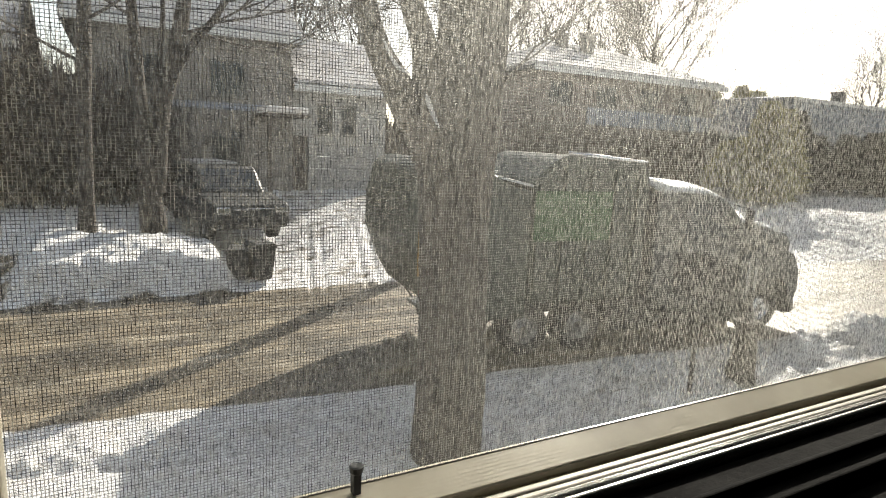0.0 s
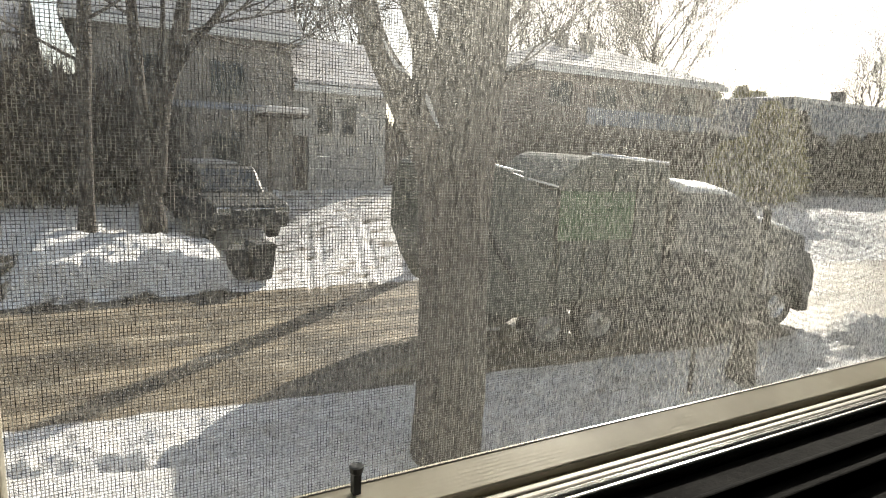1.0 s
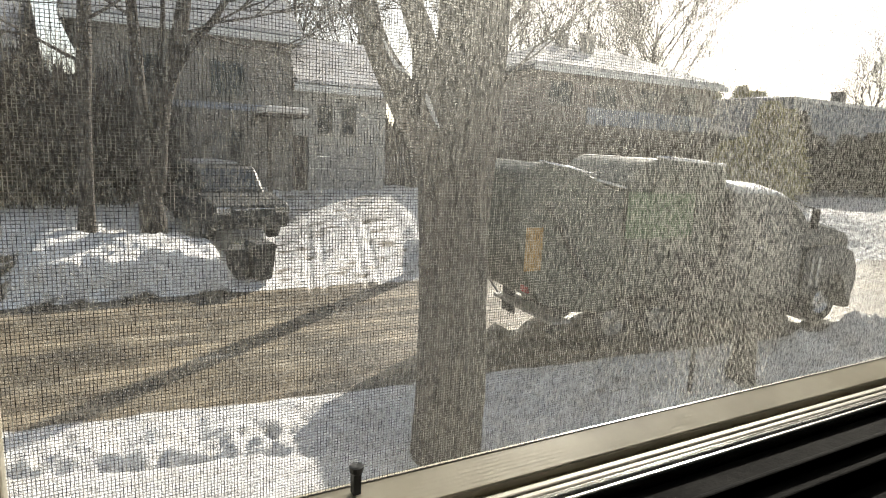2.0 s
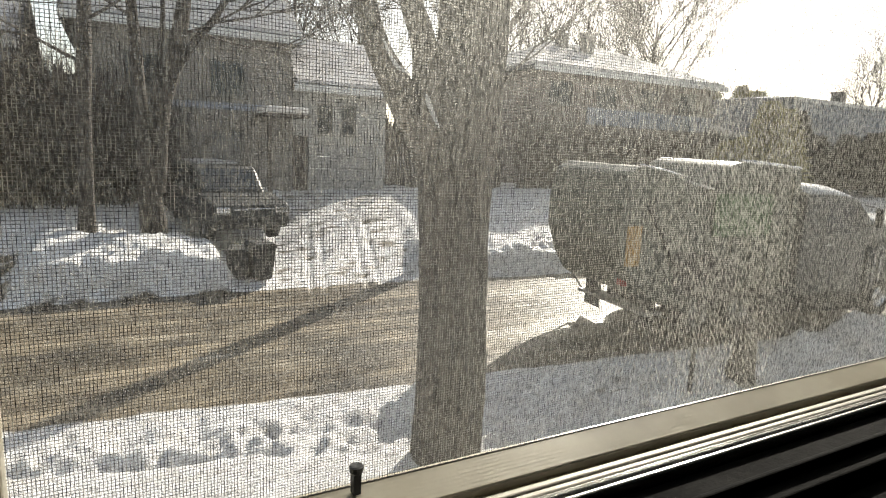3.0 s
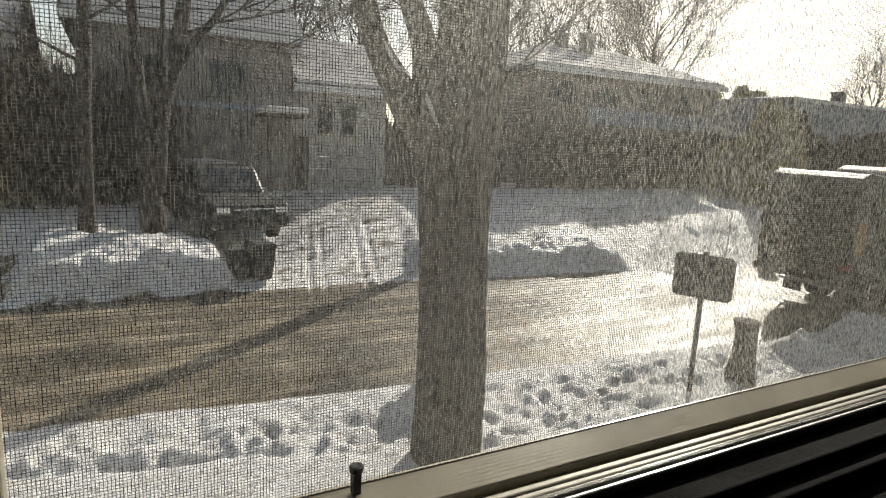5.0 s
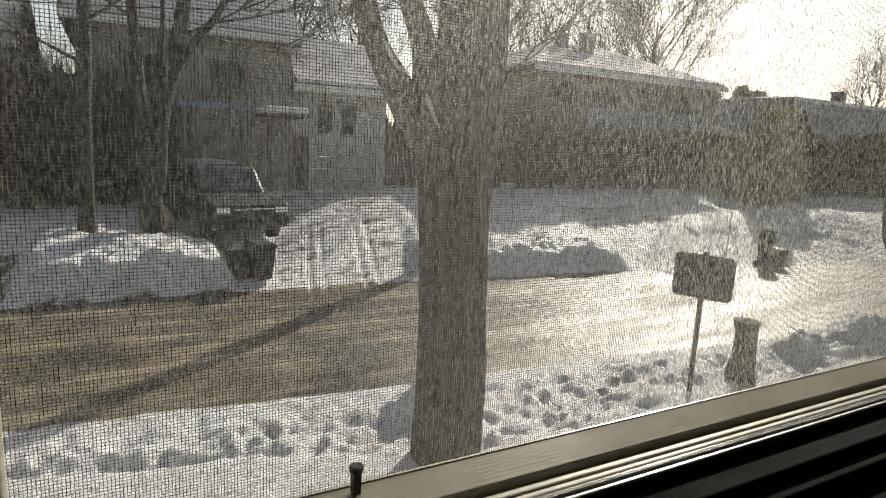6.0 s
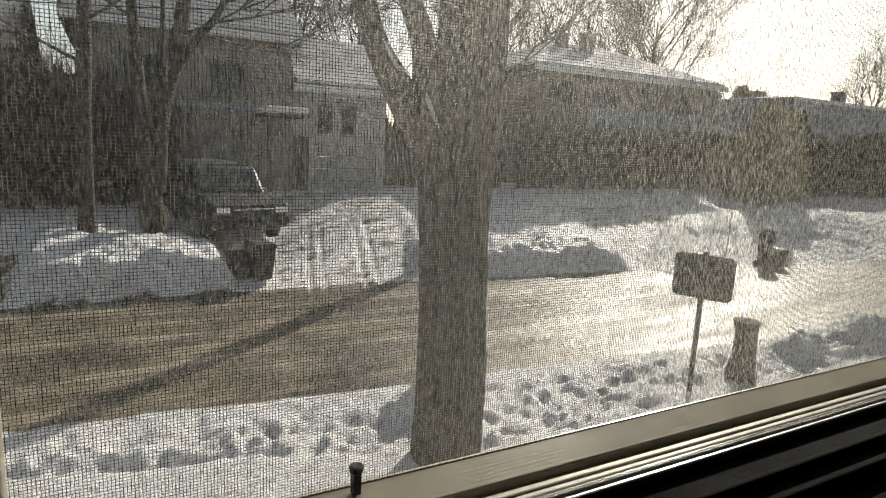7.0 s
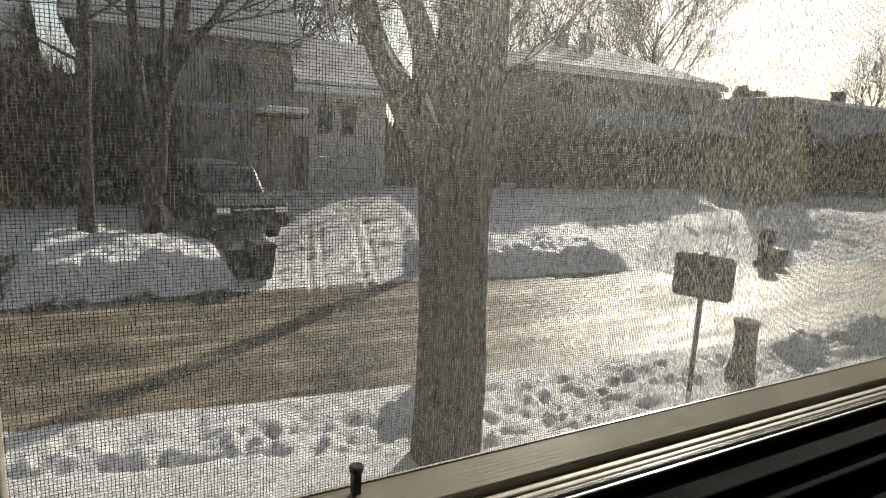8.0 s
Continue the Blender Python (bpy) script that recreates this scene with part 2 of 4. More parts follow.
def prism(bm, outline, y0, y1, bevel=0.0):
    """An outline in x and z, drawn out from y0 to y1."""
    a = [bm.verts.new((x, y0, z)) for x, z in outline]
    b = [bm.verts.new((x, y1, z)) for x, z in outline]
    n = len(outline)
    faces = [bm.faces.new(a), bm.faces.new(b[::-1])]
    for i in range(n):
        faces.append(bm.faces.new((a[i], b[i], b[(i + 1) % n], a[(i + 1) % n])))
    if bevel:
        es = list({e for f in faces for e in f.edges})
        bmesh.ops.bevel(bm, geom=es, offset=bevel, segments=2, affect="EDGES", profile=0.5)
    return bm


def tube(bm, pts, radii, n=8, ridge=0.0, cap=True):
    """A tapered tube through points, with an uneven skin where ridge is given."""
    pts = [Vector(p) for p in pts]
    rings = []
    for i, p in enumerate(pts):
        d = (pts[min(i + 1, len(pts) - 1)] - pts[max(i - 1, 0)]).normalized()
        u = d.cross(Vector((0.3, 1, 0.1))).normalized()
        v = d.cross(u)
        ring = []
        for k in range(n):
            a = 2 * math.pi * k / n
            r = radii[i]
            if ridge:
                q = Vector((math.cos(a) * 8.0, math.sin(a) * 8.0, p.z * 1.1))
                r *= 1 + ridge * (noise.noise(q * 1.0) + 0.7 * noise.noise(q * 2.7))
            ring.append(bm.verts.new(p + (u * math.cos(a) + v * math.sin(a)) * r))
        rings.append(ring)
    for a, b in zip(rings, rings[1:]):
        for k in range(n):
            bm.faces.new((a[k], a[(k + 1) % n], b[(k + 1) % n], b[k]))
    if cap:
        bm.faces.new(rings[0][::-1])
        bm.faces.new(rings[-1])
    return bm


def smooth_path(pts, per=6):
    """Points on a Catmull-Rom curve through pts (tuples of any length)."""
    p = [np.array(q, float) for q in pts]
    p = [2 * p[0] - p[1]] + p + [2 * p[-1] - p[-2]]
    out = []
    for i in range(1, len(p) - 2):
        for k in range(per):
            t = k / per
            a, b, c, d = p[i - 1], p[i], p[i + 1], p[i + 2]
            out.append(0.5 * (2 * b + (c - a) * t + (2 * a - 5 * b + 4 * c - d) * t * t + (3 * b - a - 3 * c + d) * t ** 3))
    out.append(p[-2])
    return out


def limb(bm, rows, n=8, ridge=0.0, per=6):
    """A limb through rows of x, y, z, radius."""
    q = smooth_path(rows, per)
    tube(bm, [r[:3] for r in q], [max(r[3], 0.002) for r in q], n, ridge)


def twigs(bm, rng, start, way, length, radius, depth, spread=0.6, up=0.15):
    """A branch that forks again and again."""
    steps = 4
    pts, p, d = [Vector(start)], Vector(start), Vector(way).normalized()
    for i in range(steps):
        d = (d + Vector((rng.uniform(-1, 1), rng.uniform(-1, 1), rng.uniform(-1, 1) + up)) * 0.17).normalized()
        p = p + d * length / steps
        pts.append(p)
    tube(bm, pts, [radius * (1 - 0.55 * i / steps) for i in range(steps + 1)], 5 if radius > 0.02 else 3, cap=False)
    if depth > 0:
        for i in range(rng.choice((3, 4))):
            q = pts[rng.randint(2, steps)]
            side = Vector((rng.uniform(-1, 1), rng.uniform(-1, 1), rng.uniform(-0.5, 0.9)))
            twigs(bm, rng, q, d + side * spread, length * rng.uniform(0.55, 0.8), radius * 0.6, depth - 1, spread, up)


# ---------------------------------------------------------------- ground
def lattice(seed):
    return np.random.RandomState(seed).rand(64, 64)


def value_noise(x, y, cell, seed):
    t = lattice(seed)
    u, v = np.asarray(x) / cell, np.asarray(y) / cell
    i, j = np.floor(u).astype(int), np.floor(v).astype(int)
    a, b = u - i, v - j
    a, b = a * a * (3 - 2 * a), b * b * (3 - 2 * b)
    c = lambda p, q: t[p % 64, q % 64]
    return (c(i, j) * (1 - a) + c(i + 1, j) * a) * (1 - b) + (c(i, j + 1) * (1 - a) + c(i + 1, j + 1) * a) * b - 0.5


def step(a, b, v):
    t = np.clip((np.asarray(v, float) - a) / (b - a), 0, 1)
    return t * t * (3 - 2 * t)


def hill(x, y, cx, cy, rx, ry, h):
    return h * np.exp(-((x - cx) / rx) ** 2 - ((y - cy) / ry) ** 2)


def near_edge(x):
    x = np.asarray(x)
    return 8.15 + 0.12 * np.clip(4 - x, 0, 12) - 0.10 * np.clip(x - 5.5, 0, 40)


def far_edge(x):
    return 15.0 - 0.12 * np.clip(np.asarray(x) - 6, 0, 40) ** 1.02


def drive_mask(x, y):
    """The cleared drive on the far side, and the one further along."""
    t = (y - 14.6) / 10.0
    c = 5.0 + 2.6 * t
    a = step(2.5, 1.9, np.abs(x - c - 0.4)) * step(14.2, 14.8, y) * step(25, 24, y)
    c2 = 17.6 + 0.12 * (y - 13)
    b = step(2.7, 2.1, np.abs(x - c2)) * step(12.2, 12.9, y) * step(22, 20, y)
    return np.maximum(a, b)


def ground_z(x, y):
    x, y = np.asarray(x, float), np.asarray(y, float)
    ne, fe = near_edge(x), far_edge(x)
    n1 = value_noise(x, y, 1.1, 1)
    n2 = value_noise(x, y, 0.42, 2)
    n3 = value_noise(x, y, 0.17, 3)
    pits = sum(w * np.abs(value_noise(x * 0.5 + 3 * k, y + 0.15 * n1, c, 6 + k)) for k, (c, w) in enumerate(((0.3, 0.2), (0.17, 0.7), (0.11, 1.3))))
    trod = np.clip(6.1 + 0.35 * (3.4 - x), 5.9, 7.5)      # where the trodden strip begins
    near = step(ne + 0.3, ne - 0.9, y)
    z = near * (0.10 + 0.06 * n1 + step(trod - 0.3, trod + 0.3, y) * (0.10 * n1 + 0.12 * n2 + 0.15 * n3 + 0.10 * value_noise(x * 0.55, y * 1.3, 0.2, 31) + (0.07 + 0.03 * step(8.0, 5.5, x)) * pits * (0.85 + value_noise(x, y, 1.7, 11)) - 0.12 * step(8.5, 5.5, x)))
    z = z + near * step(4.5, 2.0, y) * 0.15
    z = z - near * 0.13 * step(2.6, 1.6, x) * np.exp(-((y - 7.35 + 0.22 * x - 0.12 * n1) / 0.14) ** 2) * (1 + 0.8 * n2)
    far = step(fe - 0.15, fe + 0.7, y)
    drive = drive_mask(x, y)
    bank = step(-2.4, -1.5, x) * step(2.75, 2.1, x) * step(fe + 4.6, fe + 1.0, y)
    z = z + far * (1 - drive) * (0.16 + (1 - 0.6 * bank) * (0.16 * n1 + 0.08 * n2 + 0.04 * n3))
    for off in (-1.0, -0.62, 0.55, 0.95):
        z = z - 0.055 * drive * np.exp(-((x - 5.3 - 0.26 * (y - 14.6) - off) / 0.1) ** 2)
    for off in (-1.9, -1.2, -0.5, 0.3, 1.1, 1.7):
        z = z - 0.05 * drive * np.exp(-((x - 17.6 - 0.12 * (y - 13) - off) / 0.12) ** 2)
    rise = 1.0 * step(fe + 0.3, fe + 4.8, y) + 0.6 * step(fe + 3, fe + 10, y)
    z = z + rise + 0.03 * n2 * drive
    rough = 1 + 0.5 * n1 + 0.3 * n2 + 0.14 * n3
    # heaps thrown up by the plough
    z = z + rough * (1 - drive) * (0.55 * step(7.6, 8.4, x) * step(15.0, 14.3, x) * step(fe - 0.05, fe + 0.45, y) * step(fe + 3.2, fe + 1.3, y))
    z = z + (1 - drive) * bank * (0.8 * step(fe - 0.1 + 0.2 * n1, fe + 0.42 + 0.2 * n1, y) + 0.06 * step(fe + 0.7, fe + 2.4, y)) * (1 + 0.14 * n1 + 0.16 * n2 + 0.12 * n3)
    z = z + hill(x, y, 27.6, 15.2, 3.0, 2.0, 0.7) * (1 + 0.1 * n2)
    # Mound at x 3.85 is added to cast shade beside the tree.
    z = z + rough * (hill(x, y, 11.6, 6.55, 0.9, 0.4, 0.5) + hill(x, y, 13.8, 6.6, 1.0, 0.45, 0.55) + hill(x, y, 16.4, 6.2, 1.4, 0.6, 0.5) - hill(x, y, 3.0, 7.1, 0.45, 0.4, 0.2) + hill(x, y, 3.85, 7.4, 0.3, 0.22, 0.42) - hill(x, y, 2.5, 6.7, 0.5, 0.15, 0.14) - hill(x, y, 4.6, 6.3, 0.3, 0.15, 0.15) - hill(x, y, 5.6, 6.2, 0.25, 0.12, 0.14) - hill(x, y, 5.0, 7.0, 0.5, 0.14, 0.12) + hill(x, y, 20.5, 5.6, 3, 0.6, 0.5))
    z = z - hill(x, y, 3.0, 20.0, 1.8, 2.4, 0.75)
    # ruts in the road
    lane = (1 - near) * (1 - far)
    z = z + lane * (0.02 * value_noise(x * 0.15, y, 0.35, 5) + 0.012 * n3)
    return z - 0.25 * step(60, 200, np.hypot(x, y))


def bare_mask(x, y):
    ne, fe = near_edge(x), far_edge(x)
    lane = step(ne - 0.25, ne + 0.45, y) * step(fe + 0.35, fe - 0.45, y)
    lane = lane * (1 - 0.12 * step(10.0, 13.0, x) * step(8.2, 9.0, y) * step(12.6, 11.6, y) * step(20, 16.0, x) - 0.06 * step(16, 20, x))
    trodden = 0.36 * step(5.4, 6.8, x) * step(15.0, 11.5, x) * step(5.9, 6.6, y) * step(ne + 0.6, ne - 0.3, y)
    side = 0.55 * step(-1.7, -2.2, x) * step(fe - 0.3, fe, y) * step(fe + 3.5, fe + 2.5, y)
    trodden = np.maximum(trodden, side)
    # Sand at the bank's foot, which also darkens its shaded front.
    sand_and_shade = 0.2 * step(-2.4, -1.5, x) * step(2.75, 2.1, x) * step(fe - 0.2, fe, y) * step(fe + 0.6, fe + 0.3, y)
    return np.maximum(np.maximum(np.maximum(lane, sand_and_shade), 0.42 * drive_mask(x, y)), trodden)


def spread_axis(lo, hi, fine, reach):
    mid = list(np.arange(lo, hi + fine / 2, fine))
    out, s, v = [], fine, hi
    while v < reach:
        s *= 1.25
        v += s
        out.append(v)
    left, s, v = [], fine, lo
    while v > -reach:
        s *= 1.25
        v -= s
        left.append(v)
    return np.array(left[::-1] + mid + out)


def build_ground():
    xs, ys = spread_axis(-3.5, 26.0, 0.052, 2500), spread_axis(4.5, 18.0, 0.052, 2500)
    gx, gy = np.meshgrid(xs, ys)
    gz = ground_z(gx, gy)
    nx, ny = len(xs), len(ys)
    verts = np.stack([gx, gy, gz], -1).reshape(-1, 3)
    i = np.arange(nx * ny).reshape(ny, nx)
    faces = np.stack([i[:-1, :-1], i[:-1, 1:], i[1:, 1:], i[1:, :-1]], -1).reshape(-1, 4)
    me = bpy.data.meshes.new("ground")
    me.from_pydata(verts.tolist(), [], faces.tolist())
    me.attributes.new("bare", "FLOAT", "POINT").data.foreach_set("value", bare_mask(gx, gy).reshape(-1).astype(np.float32))
    me.polygons.foreach_set("use_smooth", [True] * len(me.polygons))
    me.materials.append(M_GROUND)
    tagged(new("ground", me), "snowy yards and a sanded, slushy brown street", "ground", kind="structure")


def on_ground(x, y):
    return float(ground_z(x, y))


build_ground()


# ---------------------------------------------------------------- the room and its window
EX, EZ = 0.0, 3.9
SZ = EZ + 0.0035
W0, W1, WB, WT = -0.0436, 0.96, SZ - 0.187, EZ + 0.70     # clear opening of the screen
SCREEN_Y = 0.28


def build_room():
    def slab(name, label, *b):
        single(name, boxed(*b), M_PLASTER, label, "wall" if "wall" in name else name, kind="structure")
    y0, y1 = 0.19, 0.41
    bm = bmesh.new()
    box(bm, -2.2, W0 - 0.06, y0, y1, 0.0, 6.0)
    box(bm, W1 + 0.004, 3.2, y0, y1, 0.0, 6.0)
    box(bm, W0 - 0.06, W1 + 0.004, y0, y1, 0.0, WB - 0.115)
    box(bm, W0 - 0.06, W1 + 0.004, y0, y1, WT + 0.03, 6.0)
    single("wall_north", bm, M_PLASTER, "plastered outer wall of the room around the window", "wall", kind="structure")
    slab("wall_south", "plain plastered back wall of the room", -2.2, 3.2, -3.6, -3.4, 0.0, 5.4)
    slab("wall_west", "plain plastered side wall of the room", -2.4, -2.2, -3.6, y1, 0.0, 5.4)
    slab("wall_east", "plain plastered side wall of the room", 3.2, 3.4, -3.6, y1, 0.0, 5.4)
    slab("floor", "dim floor of the room behind the window", -2.2, 3.2, -3.4, y0, 2.3, 2.5)
    slab("ceiling", "plain plastered ceiling of the room", -2.2, 3.2, -3.4, y0, 5.0, 5.2)


def build_window():
    win = thing("window_1", "sliding window with cream aluminium frame and insect screen", "window", kind="structure")
    # outer frame: jambs, head and sloping sill
    part("jamb", boxed(W1, W1 + 0.004, 0.20, 0.40, WB - 0.03, WT, bevel=0.001), M_CREAM, win)
    part("jamb", boxed(W0 - 0.058, W0 - 0.018, 0.20, 0.40, WB - 0.07, WT, bevel=0.003), M_CREAM, win)
    part("head", boxed(W0 - 0.06, W1, 0.20, 0.40, WT, WT + 0.03, bevel=0.002), M_CREAM, win)
    part("outer_sill", boxed(W0 - 0.02, W1, 0.289, 0.40, SZ - 0.302, SZ - 0.285, bevel=0.002), M_CREAM, win)
    part("sill_face", boxed(W0 - 0.02, W1, 0.2885, 0.292, SZ - 0.284, SZ - 0.206, bevel=0.001), M_CREAM, win)
    part("glass_pane", boxed(W0 - 0.017, W1 - 0.001, 0.2945, 0.2948, SZ - 0.283, WT - 0.001), M_PANE, win, "dusty window glass with sun glare put in as haze")
    # sliding tracks, one rail behind the other
    def rail(name, y0, y1, z0, z1, mat, label="", bevel=0.0012):
        return part(name, boxed(W0 - 0.018, W1, y0, y1, SZ + z0, SZ + z1, bevel=bevel), mat, win, label)
    # Bed and inner sill take the near-black colour that stands for shade.
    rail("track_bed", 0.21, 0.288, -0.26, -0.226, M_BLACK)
    rail("track_plate", 0.2478, 0.2530, -0.2255, -0.1960, M_ALU, "dull aluminium track")
    rail("track_plate", 0.2424, 0.2471, -0.2255, -0.1966, M_ALU, "dull aluminium track")
    rail("track_rail", 0.2375, 0.2400, -0.2255, -0.1950, M_CHROME, "worn bright aluminium track rail")
    rail("track_rail", 0.2270, 0.2304, -0.2255, -0.1925, M_CHROME, "worn bright aluminium track rail")
    rail("inner_sill", 0.185, 0.2262, -0.262, -0.200, M_BLACK, "inner window sill, near black with its shade painted in")
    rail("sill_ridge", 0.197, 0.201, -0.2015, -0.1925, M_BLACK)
    rail("sill_board", 0.06, 0.184, -0.262, -0.212, M_BLACK, "inner sill board, near black with its shade painted in", 0.004)


def build_screen():
    scr = thing("insect_screen", "cream framed insect screen with dusty charcoal mesh", "window screen")
    low = bmesh.new()
    prof = [(0.2812, -0.187), (0.2785, -0.1872), (0.2590, -0.1934), (0.2582, -0.1944), (0.2592, -0.199), (0.2812, -0.205)]
    a = [low.verts.new((W0 - 0.014, y, SZ + z)) for y, z in prof]
    b = [low.verts.new((W1 - 0.002, y, SZ + z)) for y, z in prof]
    low.faces.new(a)
    low.faces.new(b[::-1])
    for i in range(len(prof)):
        j = (i + 1) % len(prof)
        low.faces.new((a[i], b[i], b[j], a[j]))
    part("bottom_rail", low, M_CREAM, scr, "cream painted aluminium rail")
    part("side_rail", boxed(W0 - 0.014, W0, 0.2705, 0.2835, WB, WT - 0.014, bevel=0.0022), M_CREAM, scr, "cream painted aluminium rail")
    part("side_rail", boxed(W1 - 0.016, W1 - 0.002, 0.2705, 0.2835, WB, WT - 0.014, bevel=0.0022), M_CREAM, scr)
    part("top_rail", boxed(W0 - 0.014, W1 - 0.002, 0.2705, 0.2835, WT - 0.014, WT - 0.001, bevel=0.0022), M_CREAM, scr)
    spline = bmesh.new()
    pts = [(W0 + i * 0.002, 0.2788 + 0.0003 * (i % 2), WB - 0.0001) for i in range(int((W1 - W0 - 0.018) / 0.002))]
    tube(spline, pts, [0.0004 + 0.00025 * (i % 2) for i in range(len(pts))], 6)
    part("spline", spline, M_FRAME, scr, "ribbed spline that holds the mesh")
    # pull tab
    tab = bmesh.new()
    tx = 0.105
    box(tab, tx - 0.0022, tx + 0.0022, 0.2705, 0.2755, WB - 0.001, WB + 0.0112, 0.0005)
    tube(tab, [(tx, 0.2728, WB + 0.0100), (tx, 0.2728, WB + 0.0116), (tx, 0.2728, WB + 0.0146), (tx, 0.2728, WB + 0.0150), (tx, 0.2728, WB + 0.0138)], [0.0024, 0.0036, 0.0039, 0.0030, 0.0018], 16)
    part("pull_tab", tab, M_BIN, scr, "dark plastic pull tab")
    # woven wires
    rng = np.random.RandomState(4)
    pitch, r = 0.00152, 0.000145
    verts, faces = [], []

    def wires(count, start, lo, hi, along, r):
        seg = np.arange(lo, hi + 0.012, 0.012)
        seg[-1] = hi
        for k in range(count):
            c = start + k * pitch + 0.00002 * rng.randn()
            off = c + 0.00005 * rng.randn(len(seg)) + 0.00012 * np.sin(seg * 21 + 0.01 * k)
            dep = SCREEN_Y + 0.00008 * rng.randn(len(seg)) + (0.0001 if along else -0.0001)
            rr = r * (1 + 0.12 * rng.randn(len(seg)).clip(-1, 1.5))
            base = len(verts)
            for s, o, d, q in zip(seg, off, dep, rr):
                for du, dv in ((q, 0), (0, q), (-q, 0), (0, -q)):
                    verts.append((s, d + dv, o + du) if along else (o + du, d + dv, s))
            for i in range(len(seg) - 1):
                a = base + 4 * i
                for m in range(4):
                    faces.append((a + m, a + (m + 1) % 4, a + 4 + (m + 1) % 4, a + 4 + m))

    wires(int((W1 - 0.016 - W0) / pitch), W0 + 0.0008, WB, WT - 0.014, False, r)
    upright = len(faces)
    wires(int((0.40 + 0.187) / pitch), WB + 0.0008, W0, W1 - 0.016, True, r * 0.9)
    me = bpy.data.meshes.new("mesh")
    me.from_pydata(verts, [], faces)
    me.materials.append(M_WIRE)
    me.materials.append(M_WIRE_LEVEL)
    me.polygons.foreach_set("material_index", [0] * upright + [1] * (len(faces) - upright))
    ob = tagged(new("mesh", me), "charcoal fibreglass insect mesh", kind="stuff")
    ob.parent = scr


build_room()
build_window()
build_screen()


# ---------------------------------------------------------------- trees
def build_near_tree():
    tree = thing("tree", "large maple with furrowed grey-brown bark, bare limbs", "tree")
    y = 5.97
    trunk = bmesh.new()
    z0 = on_ground(3.44, y) - 0.25
    limb(trunk, [(3.46, y, z0, 0.435), (3.465, y, 0.386, 0.425), (3.476, y, 1.011, 0.414), (3.438, y, 2.263, 0.390), (3.399, y, 3.226, 0.405), (3.40, y, 3.804, 0.44), (3.49, y, 4.55, 0.40), (3.56, y, 5.152, 0.36), (3.60, y, 6.307, 0.28), (3.466, y + 0.1, 7.848, 0.193), (3.659, y, 9.774, 0.096)], 96, 0.06, 14)
    part("trunk", trunk, M_BARK, tree, smooth=False)
    a = bmesh.new()
    limb(a, [(3.178, y, 3.5, 0.21), (2.89, y, 4.06, 0.20), (2.63, y, 4.45, 0.165), (2.46, y, 4.71, 0.135), (2.34, y, 4.97, 0.125), (2.26, y, 5.248, 0.12), (2.022, y - 0.1, 6.115, 0.116), (1.444, y - 0.3, 7.848, 0.058)], 28, 0.06, 8)
    part("limb", a, M_BARK, tree)
    b = bmesh.new()
    limb(b, [(3.16, y, 3.75, 0.19), (3.02, y, 4.3, 0.175), (2.96, y, 4.76, 0.145), (2.88, y, 5.04, 0.13), (2.76, y, 5.30, 0.12), (2.504, y + 0.2, 6.307, 0.096), (2.407, y + 0.5, 8.040, 0.048)], 28, 0.06, 8)
    part("limb", b, M_BARK, tree)
    # White strip that stands in for the sunlit rim at the fork.
    sn = bmesh.new()
    limb(sn, [(2.88, y - 0.21, 4.36, 0.015), (2.91, y - 0.22, 4.27, 0.028), (2.96, y - 0.26, 4.13, 0.022), (3.0, y - 0.30, 4.02, 0.008)], 8, 0.1, 4)
    part("white_strip", sn, M_SNOW, tree, "white strip added for the sunlit rim of the fork")
    sn = bmesh.new()
    limb(sn, [(2.42, y - 0.13, 4.86, 0.010), (2.49, y - 0.14, 4.72, 0.018), (2.58, y - 0.15, 4.60, 0.022), (2.70, y - 0.15, 4.56, 0.010)], 8, 0.1, 4)
    part("white_strip", sn, M_SNOW, tree, "snow lying along the limb")
    rng = random.Random(3)
    crown = bmesh.new()
    for s, d, l, r in (((2.2, y, 5.8), (-0.6, 0, 0.7), 2.2, 0.05), ((3.8, y, 4.9), (0.8, 0.1, 0.9), 1.6, 0.035), ((3.82, y, 4.4), (1.0, 0.2, 0.7), 1.3, 0.022), ((3.8, y, 5.6), (0.9, -0.1, 0.4), 1.8, 0.03), ((3.8, y, 6.0), (0.9, -0.1, 0.6), 2.6, 0.06), ((2.6, y + 0.2, 6.4), (-0.1, 0.7, 0.7), 2.2, 0.05), ((3.7, y, 7.0), (0.5, 0.6, 0.7), 2.4, 0.06), ((3.5, y, 7.6), (-0.6, -0.4, 0.7), 2.4, 0.05), ((3.8, y, 9.5), (0, 0, 1), 2.5, 0.07)):
        twigs(crown, rng, s, d, l, r, 3)
    part("crown", crown, M_TWIG, tree, "bare twigs")


